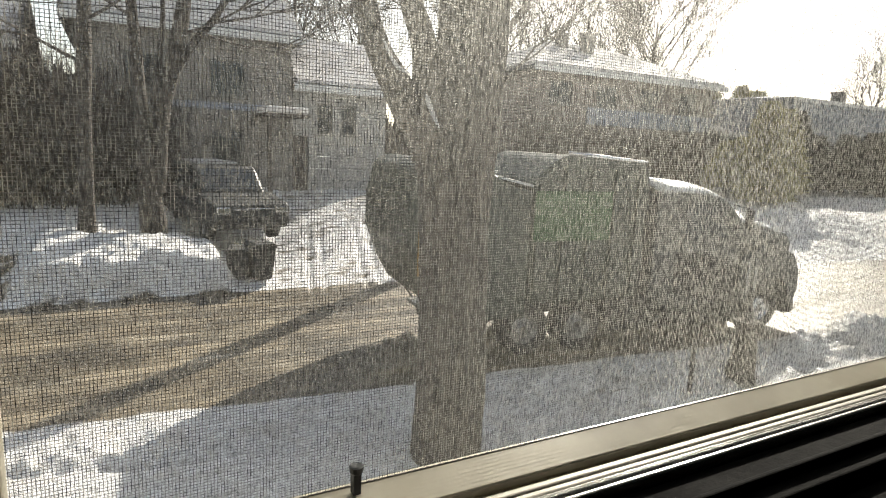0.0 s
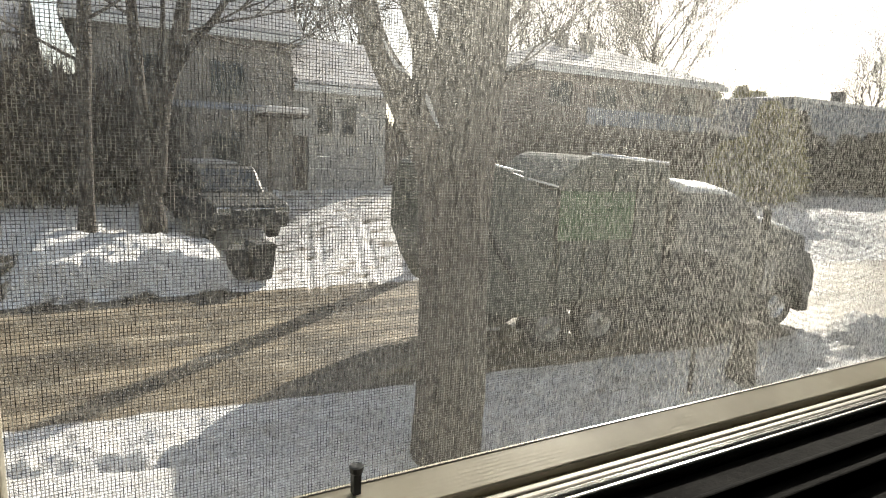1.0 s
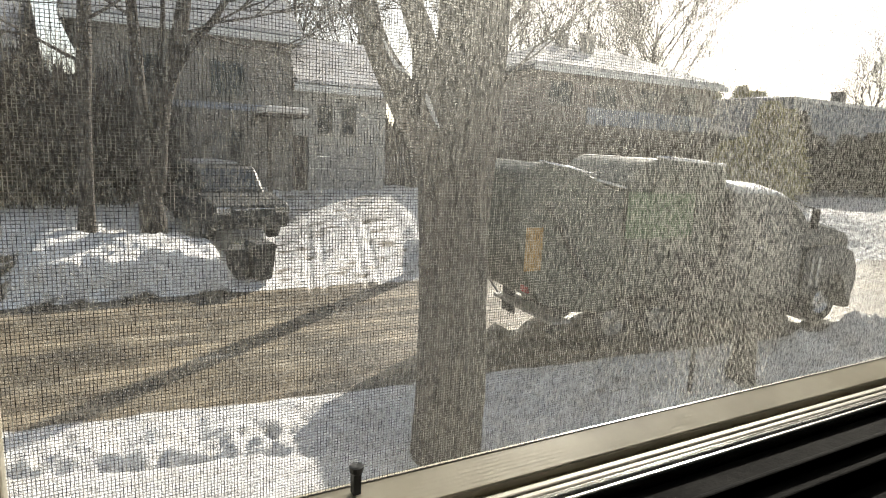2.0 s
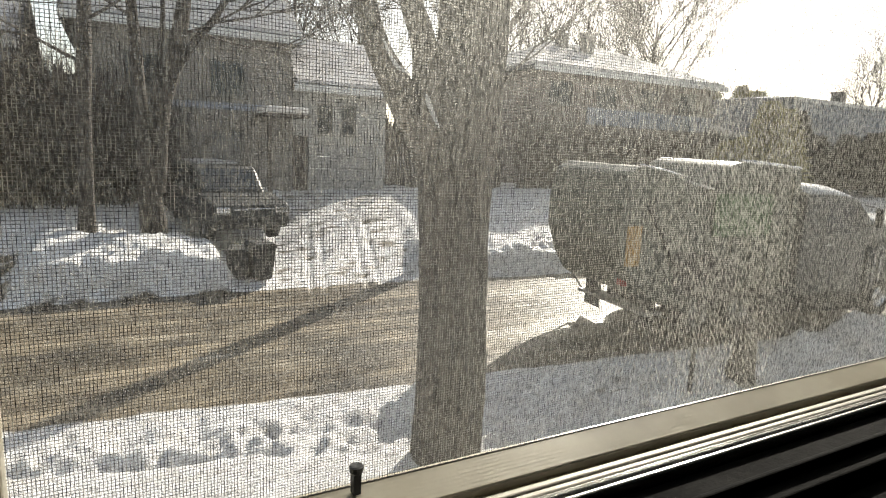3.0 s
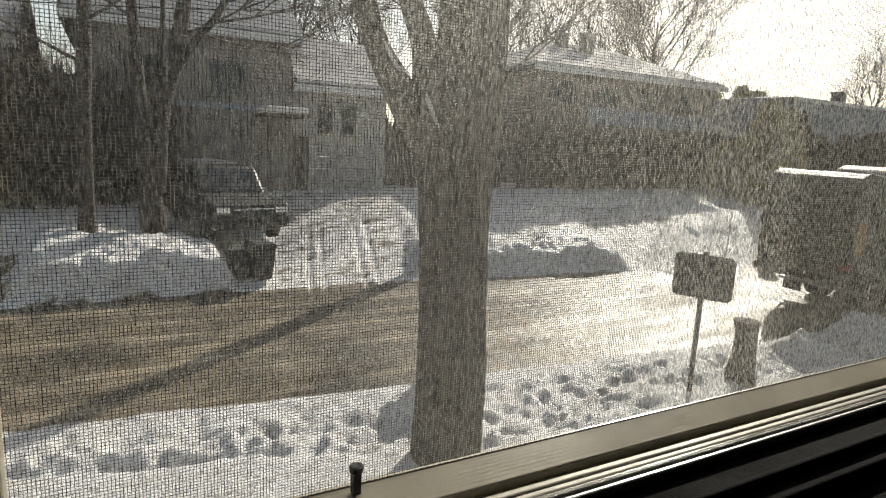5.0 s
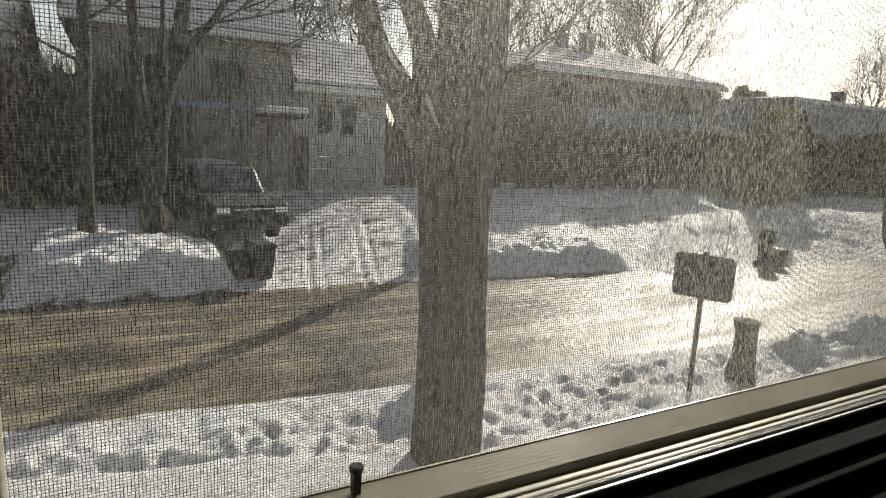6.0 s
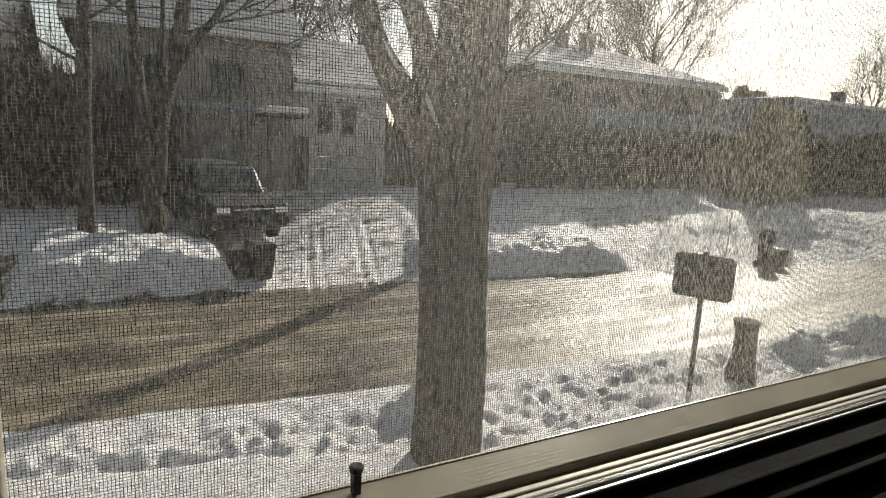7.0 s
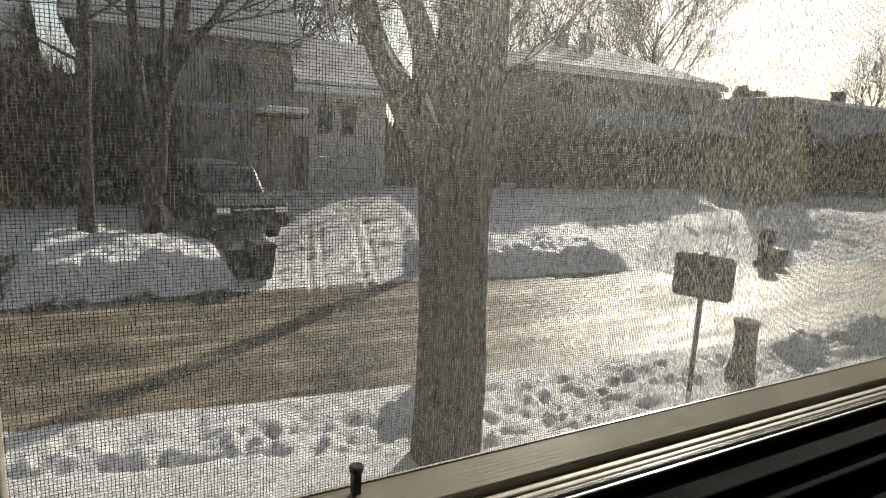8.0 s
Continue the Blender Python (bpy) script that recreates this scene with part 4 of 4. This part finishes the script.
def build_truck():
    t = thing("garbage_truck", "dark green rear-loading refuse truck with hooded cab, rolling along the street", "truck", pose(*TRUCK_START, 0.0, 0, 0, TRUCK_TURN))
    W = 2.5
    # frame and running gear
    fr = bmesh.new()
    box(fr, 1.4, 9.3, 0.75, 0.95, 0.62, 0.9)
    box(fr, 1.4, 9.3, 1.55, 1.75, 0.62, 0.9)
    for x in (2.0, 3.4, 4.9, 6.5, 8.4):
        box(fr, x, x + 0.15, 0.95, 1.55, 0.64, 0.88)
    part("chassis", fr, M_UNDER, t)
    part("fuel_tank", boxed(5.0, 6.3, 0.12, 0.7, 0.5, 1.05, bevel=0.12), M_UNDER, t)
    part("side_guard", boxed(4.3, 4.9, 0.1, 0.6, 0.48, 1.1, bevel=0.05), M_UNDER, t)
    # refuse body, high in front, with a lower hopper behind
    body = bmesh.new()
    prism(body, [(2.46, 1.0), (5.05, 1.0), (5.05, 3.52), (4.92, 3.64), (3.2, 3.75), (2.95, 3.66), (2.5, 3.28), (2.46, 3.2)], 0.02, W - 0.02, 0.07)
    body_ob = part("refuse_body", body, M_TRUCK, t, "dark green refuse body")
    for x in (2.55, 3.1, 3.65, 4.2, 4.75):
        part("body_rib", boxed(x, x + 0.09, -0.035, 0.017, 1.05, 3.5 if x > 3 else 3.2, bevel=0.012), M_TRUCK, body_ob)
    # Skirt added to keep sunlight from passing under the truck.
    part("shade_skirt", boxed(4.3, 5.6, 0.06, 0.09, 0.35, 1.0, bevel=0.01), M_UNDER, t)
    # Bright tube added along the body's top edge to show its sun glint.
    part("top_rail", tube(bmesh.new(), [(3.15, 0.06, 3.775), (3.9, 0.06, 3.73), (4.97, 0.06, 3.655)], [0.04] * 3, 20), M_CHROME, body_ob, "bright top rail added to carry the edge's sun glint", True)
    part("side_panel", boxed(2.47, 4.15, -0.05, -0.036, 2.2, 3.1, bevel=0.004), M_GREEN, body_ob, "brighter green panel")
    hopper = bmesh.new()
    prism(hopper, [(1.45, 0.8), (2.455, 0.75), (2.455, 3.1), (1.85, 3.18), (1.75, 3.34), (1.15, 3.5), (0.55, 3.6), (0.27, 3.45), (0.12, 2.85), (0.12, 2.2), (0.36, 1.6), (0.62, 1.12), (0.8, 1.0)], 0.0, W, 0.06)
    hp = part("hopper", hopper, M_TRUCK, t, "rounded tailgate hopper")
    plate = bmesh.new()
    v = [plate.verts.new((x, y, z - d)) for d in (0.0, 0.04) for x, y, z in ((1.8, 0.02, 3.33), (2.45, 0.02, 3.2), (2.45, 2.4, 3.33), (1.8, 2.4, 3.46))]
    for f in ((0, 1, 2, 3), (7, 6, 5, 4), (0, 4, 5, 1), (1, 5, 6, 2), (2, 6, 7, 3), (3, 7, 4, 0)):
        plate.faces.new([v[i] for i in f])
    part("hopper_cap", plate, M_ROOFCAP, hp, "glossy hopper lid painted pale for its sun glint")
    # Same kind of added bright tube for the glint on the hopper edge.
    part("glint_rail", tube(bmesh.new(), [(0.5, 0.05, 3.62), (1.15, 0.05, 3.52), (1.72, 0.05, 3.40)], [0.025] * 3, 12), M_CHROME, hp, "bright rail added to carry the hopper edge's sun glint", True)
    part("tail_stripe", boxed(0.3, 0.66, -0.02, -0.003, 1.65, 2.45, bevel=0.004), M_AMBER, hp, "amber reflective stripe")
    part("hydraulic_arm", tube(bmesh.new(), [(0.7, -0.05, 2.9), (1.65, -0.05, 1.5)], [0.06, 0.06], 10), M_UNDER, hp)
    part("rear_step", boxed(1.05, 1.5, 0.1, W - 0.1, 0.55, 0.62, bevel=0.01), M_STEEL, hp)
    part("grab_rail", tube(bmesh.new(), [(1.2, 2.46, 0.6), (0.85, 2.5, 1.1), (0.6, 2.52, 1.6)], [0.025] * 3, 8), M_STEEL, hp)
    part("tail_light", boxed(0.5, 0.56, 0.15, 0.4, 1.2, 1.32, bevel=0.008), M_RED, hp)
    part("mud_flap", boxed(1.28, 1.3, 0.1, 0.65, 0.25, 0.9, bevel=0.002), M_RUBBER, t)
    part("mud_flap", boxed(1.28, 1.3, W - 0.65, W - 0.1, 0.25, 0.9, bevel=0.002), M_RUBBER, t)
    # hooded cab
    cab = bmesh.new()
    prism(cab, [(5.35, 0.7), (7.75, 0.7), (7.75, 2.4), (7.6, 2.5), (7.25, 2.95), (7.0, 3.04), (5.45, 3.1), (5.35, 3.02)], 0.06, W - 0.06, 0.07)
    cb = part("cab", cab, M_TRUCK_CAB, t, "dark grey cab")
    part("roof_cap", arched(bmesh.new(), [(5.38, 3.32), (6.1, 3.32), (6.7, 3.28), (7.05, 3.2), (7.3, 3.05)], 0.08, W - 0.08, 0.2), M_ROOFCAP, cb, "glossy cab roof painted pale for its sun glint", True)
    part("side_window", prism(bmesh.new(), [(6.1, 2.15), (7.25, 2.15), (7.25, 2.45), (6.95, 2.85), (6.1, 2.9)], 0.045, 0.058), M_GLASS, cb, "dark side window")
    part("windscreen", prism(bmesh.new(), [(7.62, 2.48), (7.27, 2.93), (7.3, 2.95), (7.65, 2.5)], 0.25, W - 0.25), M_GLASS, cb, "dark windscreen")
    door = part("cab_door", boxed(6.05, 7.35, 0.03, 0.057, 1.0, 2.1, bevel=0.01), M_TRUCK_CAB, cb)
    part("door_handle", boxed(6.15, 6.33, 0.0, 0.028, 1.9, 1.95, bevel=0.006), M_CHROME, door)
    hood = bmesh.new()
    prism(hood, [(7.75, 0.9), (9.35, 0.9), (9.55, 1.15), (9.53, 2.05), (9.35, 2.2), (7.75, 2.5)], 0.2, W - 0.2, 0.1)
    hd = part("hood", hood, M_TRUCK_CAB, t, "sloping dark grey bonnet")
    part("hood_top", arched(bmesh.new(), [(7.5, 2.66), (8.3, 2.58), (9.0, 2.42), (9.38, 2.27)], 0.25, W - 0.25, 0.14), M_ROOFCAP, hd, "glossy bonnet top painted pale for its sun glint", True)
    part("grille", boxed(9.52, 9.6, 0.6, W - 0.6, 1.1, 1.95, bevel=0.02), M_CHROME, hd, "bright grille")
    for y0, y1 in ((0.02, 0.62), (W - 0.62, W - 0.02)):
        fend = bmesh.new()
        prism(fend, [(7.8, 0.75), (8.12, 0.75), (8.3, 1.12), (8.55, 1.25), (9.1, 1.25), (9.36, 1.0), (9.42, 0.6), (9.58, 0.55), (9.7, 0.9), (9.68, 1.35), (9.45, 1.75), (9.0, 1.92), (8.3, 1.9), (7.8, 1.7)], y0, y1, 0.04)
        f = part("fender", fend, M_TRUCK_CAB, t)
        part("headlight", boxed(9.69, 9.74, y0 + 0.12, y1 - 0.18, 1.02, 1.22, bevel=0.012), M_CHROME, f)
    for x in (7.98, 8.2):
        part("intake_strip", boxed(x, x + 0.09, -0.012, 0.016, 0.95, 1.65, bevel=0.006), M_STEEL, t, "bright metal strip")
    part("bumper", boxed(9.44, 9.74, 0.06, W - 0.06, 0.34, 0.72, bevel=0.08), M_UNDER, t, "dark front bumper")
    # Far and near skirts, likewise added to darken the ground below the cab.
    part("shade_skirt", boxed(5.2, 8.1, W - 0.1, W - 0.07, 0.3, 0.95, bevel=0.01), M_UNDER, t)
    part("shade_skirt", boxed(5.7, 8.1, 0.07, 0.1, 0.3, 0.95, bevel=0.01), M_UNDER, t)
    part("step", boxed(5.6, 7.0, 0.08, 0.4, 0.45, 0.53, bevel=0.01), M_STEEL, t)
    stack = bmesh.new()
    tube(stack, [(5.2, 0.3, 0.9), (5.2, 0.3, 3.2), (5.15, 0.3, 3.4)], [0.08, 0.08, 0.07], 14)
    part("exhaust_stack", stack, M_UNDER, t)
    mir = bmesh.new()
    tube(mir, [(7.5, 0.06, 2.35), (7.6, -0.15, 2.4), (7.6, -0.15, 2.8), (7.4, 0.06, 2.85)], [0.018] * 4, 6)
    box(mir, 7.56, 7.64, -0.28, -0.1, 2.35, 2.8, 0.03)
    part("mirror", mir, M_UNDER, cb)
    for x in (2.55, 3.75):
        for y in (0.32, W - 0.32):
            TRUCK_WHEELS.append(wheel("wheel", 0.5, 0.46, M_STEEL, t, pose(x, y, 0.5, 0, 0, 0 if y < 1 else 180)))
    for y in (0.32, W - 0.32):
        TRUCK_WHEELS.append(wheel("wheel", 0.5, 0.32, M_CHROME, t, pose(8.8, y, 0.5, 0, 0, 0 if y < 1 else 180)))
    return t


def build_suv():
    x, y = 2.95, 20.0
    z = 0.74
    t = thing("suv", "black sport utility vehicle parked in the snowy drive", "car", pose(x, y, z, 0, 0, -80) @ Matrix.Diagonal((1.16, 1.16, 1.16, 1)))
    W = 1.9
    body = bmesh.new()
    prism(body, [(-2.3, 0.42), (2.25, 0.42), (2.35, 0.62), (2.3, 0.98), (1.2, 1.14), (-2.25, 1.14), (-2.35, 0.7)], -W / 2, W / 2, 0.09)
    b = part("body", body, M_SUV, t, "glossy black body")
    cabin = bmesh.new()
    prism(cabin, [(-2.22, 1.1), (1.1, 1.1), (0.4, 1.72), (0.1, 1.8), (-1.95, 1.8), (-2.1, 1.7)], -W / 2 + 0.13, W / 2 - 0.13, 0.08)
    c = part("cabin", cabin, M_SUV, t)
    part("side_window", prism(bmesh.new(), [(-1.9, 1.18), (0.8, 1.18), (0.32, 1.66), (-1.85, 1.66)], -W / 2 + 0.115, -W / 2 + 0.127), M_GLASS, c)
    part("side_window", prism(bmesh.new(), [(-1.9, 1.18), (0.8, 1.18), (0.32, 1.66), (-1.85, 1.66)], W / 2 - 0.127, W / 2 - 0.115), M_GLASS, c)
    part("windscreen", prism(bmesh.new(), [(1.03, 1.17), (0.44, 1.69), (0.455, 1.705), (1.045, 1.185)], -W / 2 + 0.25, W / 2 - 0.25), M_GLASS, c)
    part("rear_window", boxed(-2.19, -2.17, -0.6, 0.6, 1.2, 1.62, bevel=0.004), M_GLASS, c)
    part("roof_snow", boxed(-1.8, -0.1, -0.55, 0.5, 1.803, 1.86, bevel=0.025), M_SNOW, c, "thin snow left on the roof")
    part("bumper", boxed(2.25, 2.42, -0.85, 0.85, 0.4, 0.66, bevel=0.05), M_UNDER, b)
    part("bumper", boxed(-2.42, -2.28, -0.85, 0.85, 0.45, 0.7, bevel=0.05), M_UNDER, b)
    for s in (-0.72, 0.72):
        part("headlight", boxed(2.28, 2.35, s - 0.16, s + 0.16, 0.76, 0.92, bevel=0.02), M_CHROME, b)
        part("tail_light", boxed(-2.36, -2.3, s - 0.1, s + 0.1, 0.8, 1.1, bevel=0.01), M_RED, b)
    part("grille_bar", boxed(2.31, 2.37, -0.5, 0.5, 0.84, 0.88, bevel=0.008), M_CHROME, b)
    for wx in (-1.45, 1.45):
        for wy in (-W / 2 + 0.13, W / 2 - 0.13):
            wheel("wheel", 0.36, 0.24, M_STEEL, t, pose(wx, wy, 0.36, 0, 0, 0 if wy < 0 else 180))


def build_fence():
    t = thing("fence", "weathered brown board fence between the houses", "fence")
    slat = finish(boxed(0, 0.14, 0, 0.025, 0, 1.9, bevel=0.006), "slat", M_TRIM)
    y = 25.2
    for i in range(43):
        x = 10.4 + i * 0.152
        ob = new("slat", slat)
        ob.parent = t
        ob.matrix_basis = pose(x, y, on_ground(x, y) - 0.05 + 0.02 * math.sin(i * 1.7))
    for i in range(4):
        x = 10.42 + i * 2.1
        part("post", boxed(x, x + 0.1, y + 0.06, y + 0.16, on_ground(x, y) - 0.3, on_ground(x, y) + 1.95, bevel=0.01), M_TRIM, t)
    for z in (0.4, 1.5):
        part("rail", boxed(10.4, 16.95, y + 0.026, y + 0.058, 1.6 + z, 1.69 + z, bevel=0.005), M_TRIM, t)


build_fence()
for i, (sx, sw, sh) in enumerate(((18.0, 2.0, 2.2), (20.9, 2.2, 2.0), (23.6, 1.8, 1.8), (26.5, 2.4, 1.9), (29.0, 1.8, 2.1))):
    shrub(sx * 1.03, 24.4, sw, 1.0, sh * 0.96, 140 + i, "leafless brown shrub in front of the wide house", "foundation shrubs")
TRUCK = build_truck()
build_suv()


# ---------------------------------------------------------------- street things
def wheelie_bin(x, y, h, turn, label, lid_open=False, lean=0, slim=1.0, snow=False):
    t = thing("wheeled_bin", label, "bin", pose(x, y, on_ground(x, y) - 0.02, lean, 0, turn), group="wheeled bins at the kerb")
    body = bmesh.new()
    w0, w1, d0, d1 = 0.22 * slim, 0.29 * slim, 0.24 * slim, 0.35 * slim
    lo = [body.verts.new(p) for p in ((-w0, -d0, 0.04), (w0, -d0, 0.04), (w0, d0, 0.04), (-w0, d0, 0.04))]
    hi = [body.verts.new(p) for p in ((-w1, -d1, h - 0.08), (w1, -d1, h - 0.08), (w1, d1, h - 0.08), (-w1, d1, h - 0.08))]
    body.faces.new(lo[::-1])
    body.faces.new(hi)
    for i in range(4):
        body.faces.new((lo[i], lo[(i + 1) % 4], hi[(i + 1) % 4], hi[i]))
    bmesh.ops.bevel(body, geom=list(body.edges), offset=0.025, segments=2, affect="EDGES")
    box(body, -w1 - 0.02, w1 + 0.02, -d1 - 0.02, d1 + 0.02, h - 0.12, h - 0.078, 0.01)
    part("body", body, M_BIN, t)
    lid = bmesh.new()
    if lid_open:
        box(lid, -w1, w1, d1 + 0.02, d1 + 0.07, h - 0.7, h - 0.05, 0.02)
    else:
        prism(lid, [(-w1 - 0.02, h - 0.075), (w1 + 0.02, h - 0.075), (w1 - 0.06, h), (-w1 + 0.06, h)], -d1 - 0.02, d1 + 0.04, 0.015)
    part("lid", lid, M_BIN, t)
    if snow:
        part("snow_cap", boxed(-w1 + 0.05, w1 - 0.05, -d1 + 0.05, d1 - 0.05, h + 0.002, h + 0.09, bevel=0.035), M_SNOW, t, "cap of snow")
    part("handle", tube(bmesh.new(), [(-w1, d1 + 0.08, h - 0.1), (w1, d1 + 0.08, h - 0.1)], [0.016, 0.016], 8), M_BIN, t)
    for s in (-1, 1):
        wheel("wheel", 0.12, 0.05, M_BIN, t, pose(s * 0.25 * slim, d0 + 0.03, 0.12, 0, 0, 90))


def build_stump():
    x, y = 9.38, 6.2
    z = on_ground(x, y)
    bm = bmesh.new()
    limb(bm, [(x - 0.03, y, z - 0.15, 0.34), (x - 0.01, y, z + 0.06, 0.25), (x + 0.03, y, z + 0.3, 0.20), (x + 0.02, y, z + 0.6, 0.185), (x + 0.01, y, z + 0.8, 0.17), (x, y, z + 0.92, 0.19), (x, y, z + 1.0, 0.215)], 40, 0.12, 5)
    for v in bm.verts:
        if v.co.z > z + 1.02:
            v.co.z += 0.08 * noise.noise(Vector((v.co.x * 9, v.co.y * 9, 1)))
    t = single("tree_stump", bm, M_BARK, "tall bark-covered tree stump on the snowy verge", "stump")
    return t


def conifer(x, y, h, r, seed):
    rng = random.Random(seed)
    z = on_ground(x, y)
    t = thing("conifer", "dark dense evergreen between the houses", "tree", group="evergreens")
    part("trunk", tube(bmesh.new(), [(x, y, z - 0.1), (x, y, z + h * 0.9)], [0.12, 0.03], 8), M_BARK_FAR, t)
    bm = bmesh.new()
    for i in range(1700):
        f = rng.random() ** 0.8
        a, rad = rng.uniform(0, 6.283), r * (1 - f) ** 0.8 * rng.uniform(0.5, 1.05) + 0.05
        c = Vector((x + math.cos(a) * rad, y + math.sin(a) * rad, z + 0.2 + f * (h - 0.2)))
        out = Vector((math.cos(a), math.sin(a), rng.uniform(-0.2, 0.6)))
        side = out.cross(Vector((0, 0, 1))).normalized() * rng.uniform(0.06, 0.16)
        tip = c + out * rng.uniform(0.25, 0.5)
        v = [bm.verts.new(q) for q in (c + side, c - side, tip, c + Vector((0, 0, 0.12)))]
        bm.faces.new((v[0], v[1], v[2]))
        bm.faces.new((v[1], v[3], v[2]))
        bm.faces.new((v[3], v[0], v[2]))
    # Evergreens on the right take the colour brightened for sun haze.
    part("needles", bm, M_CEDAR if 20 < x < 45 and (y > 22.5 or x < 33) else M_CONIFER, t)


def build_conifers():
    rows = [(38.4, 30.4, 6.6, 1.8), (40.5, 29.8, 6.9, 1.9), (42.6, 30.2, 6.8, 1.8), (44.6, 31.0, 7.0, 1.8), (30.6, 20.6, 4.9, 1.6), (29.2, 19.6, 4.4, 1.3), (32.3, 20.8, 4.6, 1.6), (34.0, 21.2, 4.6, 1.5), (28.0, 18.6, 2.6, 1.1), (29.6, 22.0, 2.7, 1.3), (31.3, 22.3, 3.0, 1.3), (36.3, 21.3, 3.3, 1.5), (39.2, 21.1, 3.5, 1.6), (42.1, 21.1, 3.7, 1.7), (45.6, 21.1, 3.9, 1.8), (49.1, 21.1, 4.1, 1.9), (-3.6, 22.0, 4.6, 1.5), (-2.1, 22.2, 4.0, 1.4), (-5.0, 21.8, 4.2, 1.5), (-0.9, 22.4, 3.6, 1.3), (0.4, 22.6, 3.2, 1.1)]
    for i, (x, y, h, r) in enumerate(rows):
        conifer(x, y, h, r, 60 + i)


def build_sign():
    x, y = 7.85, 6.0
    t = thing("street_sign", "back of a rounded grey street sign on a thin steel post", "sign", pose(x, y, on_ground(x, y), 0, 0, -66))
    part("post", boxed(-0.035, 0.035, -0.02, 0.02, -0.2, 2.25, bevel=0.008), M_SIGNBACK, t, "perforated steel post")
    plate = bmesh.new()
    w, z0, z1 = 0.44, 1.52, 2.2
    outline, rc = [], 0.085
    for cx, cz, a0 in ((w - rc, z1 - rc, 0), (-w + rc, z1 - rc, 90), (-w + rc, z0 + rc, 180), (w - rc, z0 + rc, 270)):
        for k in range(6):
            a = radians(a0 + 18 * k)
            outline.append((cx + rc * math.cos(a), cz + rc * math.sin(a)))
    prism(plate, outline, -0.03, -0.022)
    p = part("plate", plate, M_SIGNBACK, t, "dull grey metal back")
    for z in (1.64, 2.08):
        part("bolt", boxed(-0.015, 0.015, -0.05, -0.031, z - 0.015, z + 0.015, bevel=0.004), M_STEEL, p)


def build_stakes():
    x, y = 19.9, 14.4
    z = on_ground(x, y)
    single("snow_stake", tube(bmesh.new(), [(x, y, z - 0.2), (x + 0.08, y, z + 1.3)], [0.025, 0.02], 8), M_AMBER, "thin orange driveway marker stake in the snow", "stake", smooth=True)
    for px, py, ph, label in ((8.75, 16.4, 9.6, "wooden utility pole at the end of the drive"), (41.5, 20.0, 8.6, "wooden utility pole far along the street")):
        pole = thing("utility_pole", label, "pole", pose(px, py, on_ground(px, py)), group="utility poles")
        part("pole_shaft", tube(bmesh.new(), [(0, 0, -0.3), (0, 0, 4.0), (0, 0, ph)], [0.29, 0.27, 0.22], 16), M_BARK_FAR, pole)
        for z in (ph - 0.8, ph - 0.3):
            part("crossarm", boxed(-0.05, 0.05, -0.7, 0.7, z, z + 0.1, bevel=0.01), M_TRIM, pole)
    for dy, z0, z1, sag in ((0.0, 8.0, 8.3, 1.5), (0.1, 7.7, 8.0, 1.6)):
        bm = bmesh.new()
        pts = []
        for i in range(41):
            u = i / 40
            pts.append((8.6 - 34 * u, 16.3 + dy + 1.2 * u, z0 + (z1 - z0) * u - sag * 4 * u * (1 - u)))
        tube(bm, pts, [0.014] * 41, 6)
        single("cable", bm, M_UNDER, "black overhead cable sagging along the street", "cable", group="overhead cables")


build_stump()
build_conifers()
wheelie_bin(3.25, 15.6, 1.0, 8, "black wheeled bin at the foot of the snow heap")
wheelie_bin(2.72, 15.75, 0.85, -12, "small black wheeled bin beside a taller one")
wheelie_bin(20.25, 13.1, 1.35, 10, "tall slim dark bin with snow on its lid by the drive", slim=0.68, snow=True)
wheelie_bin(20.75, 12.95, 0.7, -25, "small dark bin beside a taller one", slim=0.8)
build_sign()
build_stakes()


# ---------------------------------------------------------------- what moves
def travelled(t):
    """Metres that the truck has gone by t."""
    rows = [(0.0, 0.0), (0.5, 0.2), (1.0, 0.52), (1.7, 1.45), (2.8, 3.82), (3.2, 4.82), (3.6, 6.0), (4.0, 7.3), (4.7, 9.75), (5.8, 15.3), (6.8, 21.0), (8.0, 28.2)]
    ts, s = [r[0] for r in rows], [r[1] for r in rows]
    slope = [(s[1] - s[0]) / (ts[1] - ts[0])] + [(s[i + 1] - s[i - 1]) / (ts[i + 1] - ts[i - 1]) for i in range(1, len(s) - 1)] + [(s[-1] - s[-2]) / (ts[-1] - ts[-2])]
    i = max(k for k in range(len(ts) - 1) if ts[k] <= t)
    h = ts[i + 1] - ts[i]
    u = (t - ts[i]) / h
    return (2 * u ** 3 - 3 * u ** 2 + 1) * s[i] + (u ** 3 - 2 * u ** 2 + u) * h * slope[i] + (3 * u ** 2 - 2 * u ** 3) * s[i + 1] + (u ** 3 - u ** 2) * h * slope[i + 1]


def motions():
    times = [k / 15 for k in range(121)]
    turn = radians(TRUCK_TURN)
    walk(TRUCK, [(t, pose(TRUCK_START[0] + travelled(t) * math.cos(turn), TRUCK_START[1] + travelled(t) * math.sin(turn), 0.0, 0, 0, TRUCK_TURN)) for t in times])
    for w in TRUCK_WHEELS:
        p = w.matrix_basis.translation.copy()
        far = p.y > 1
        walk(w, [(t, Matrix.Translation(p) @ Matrix.Rotation(travelled(t) / 0.5, 4, "Y") @ Matrix.Rotation(math.pi if far else 0, 4, "Z")) for t in times])


motions()
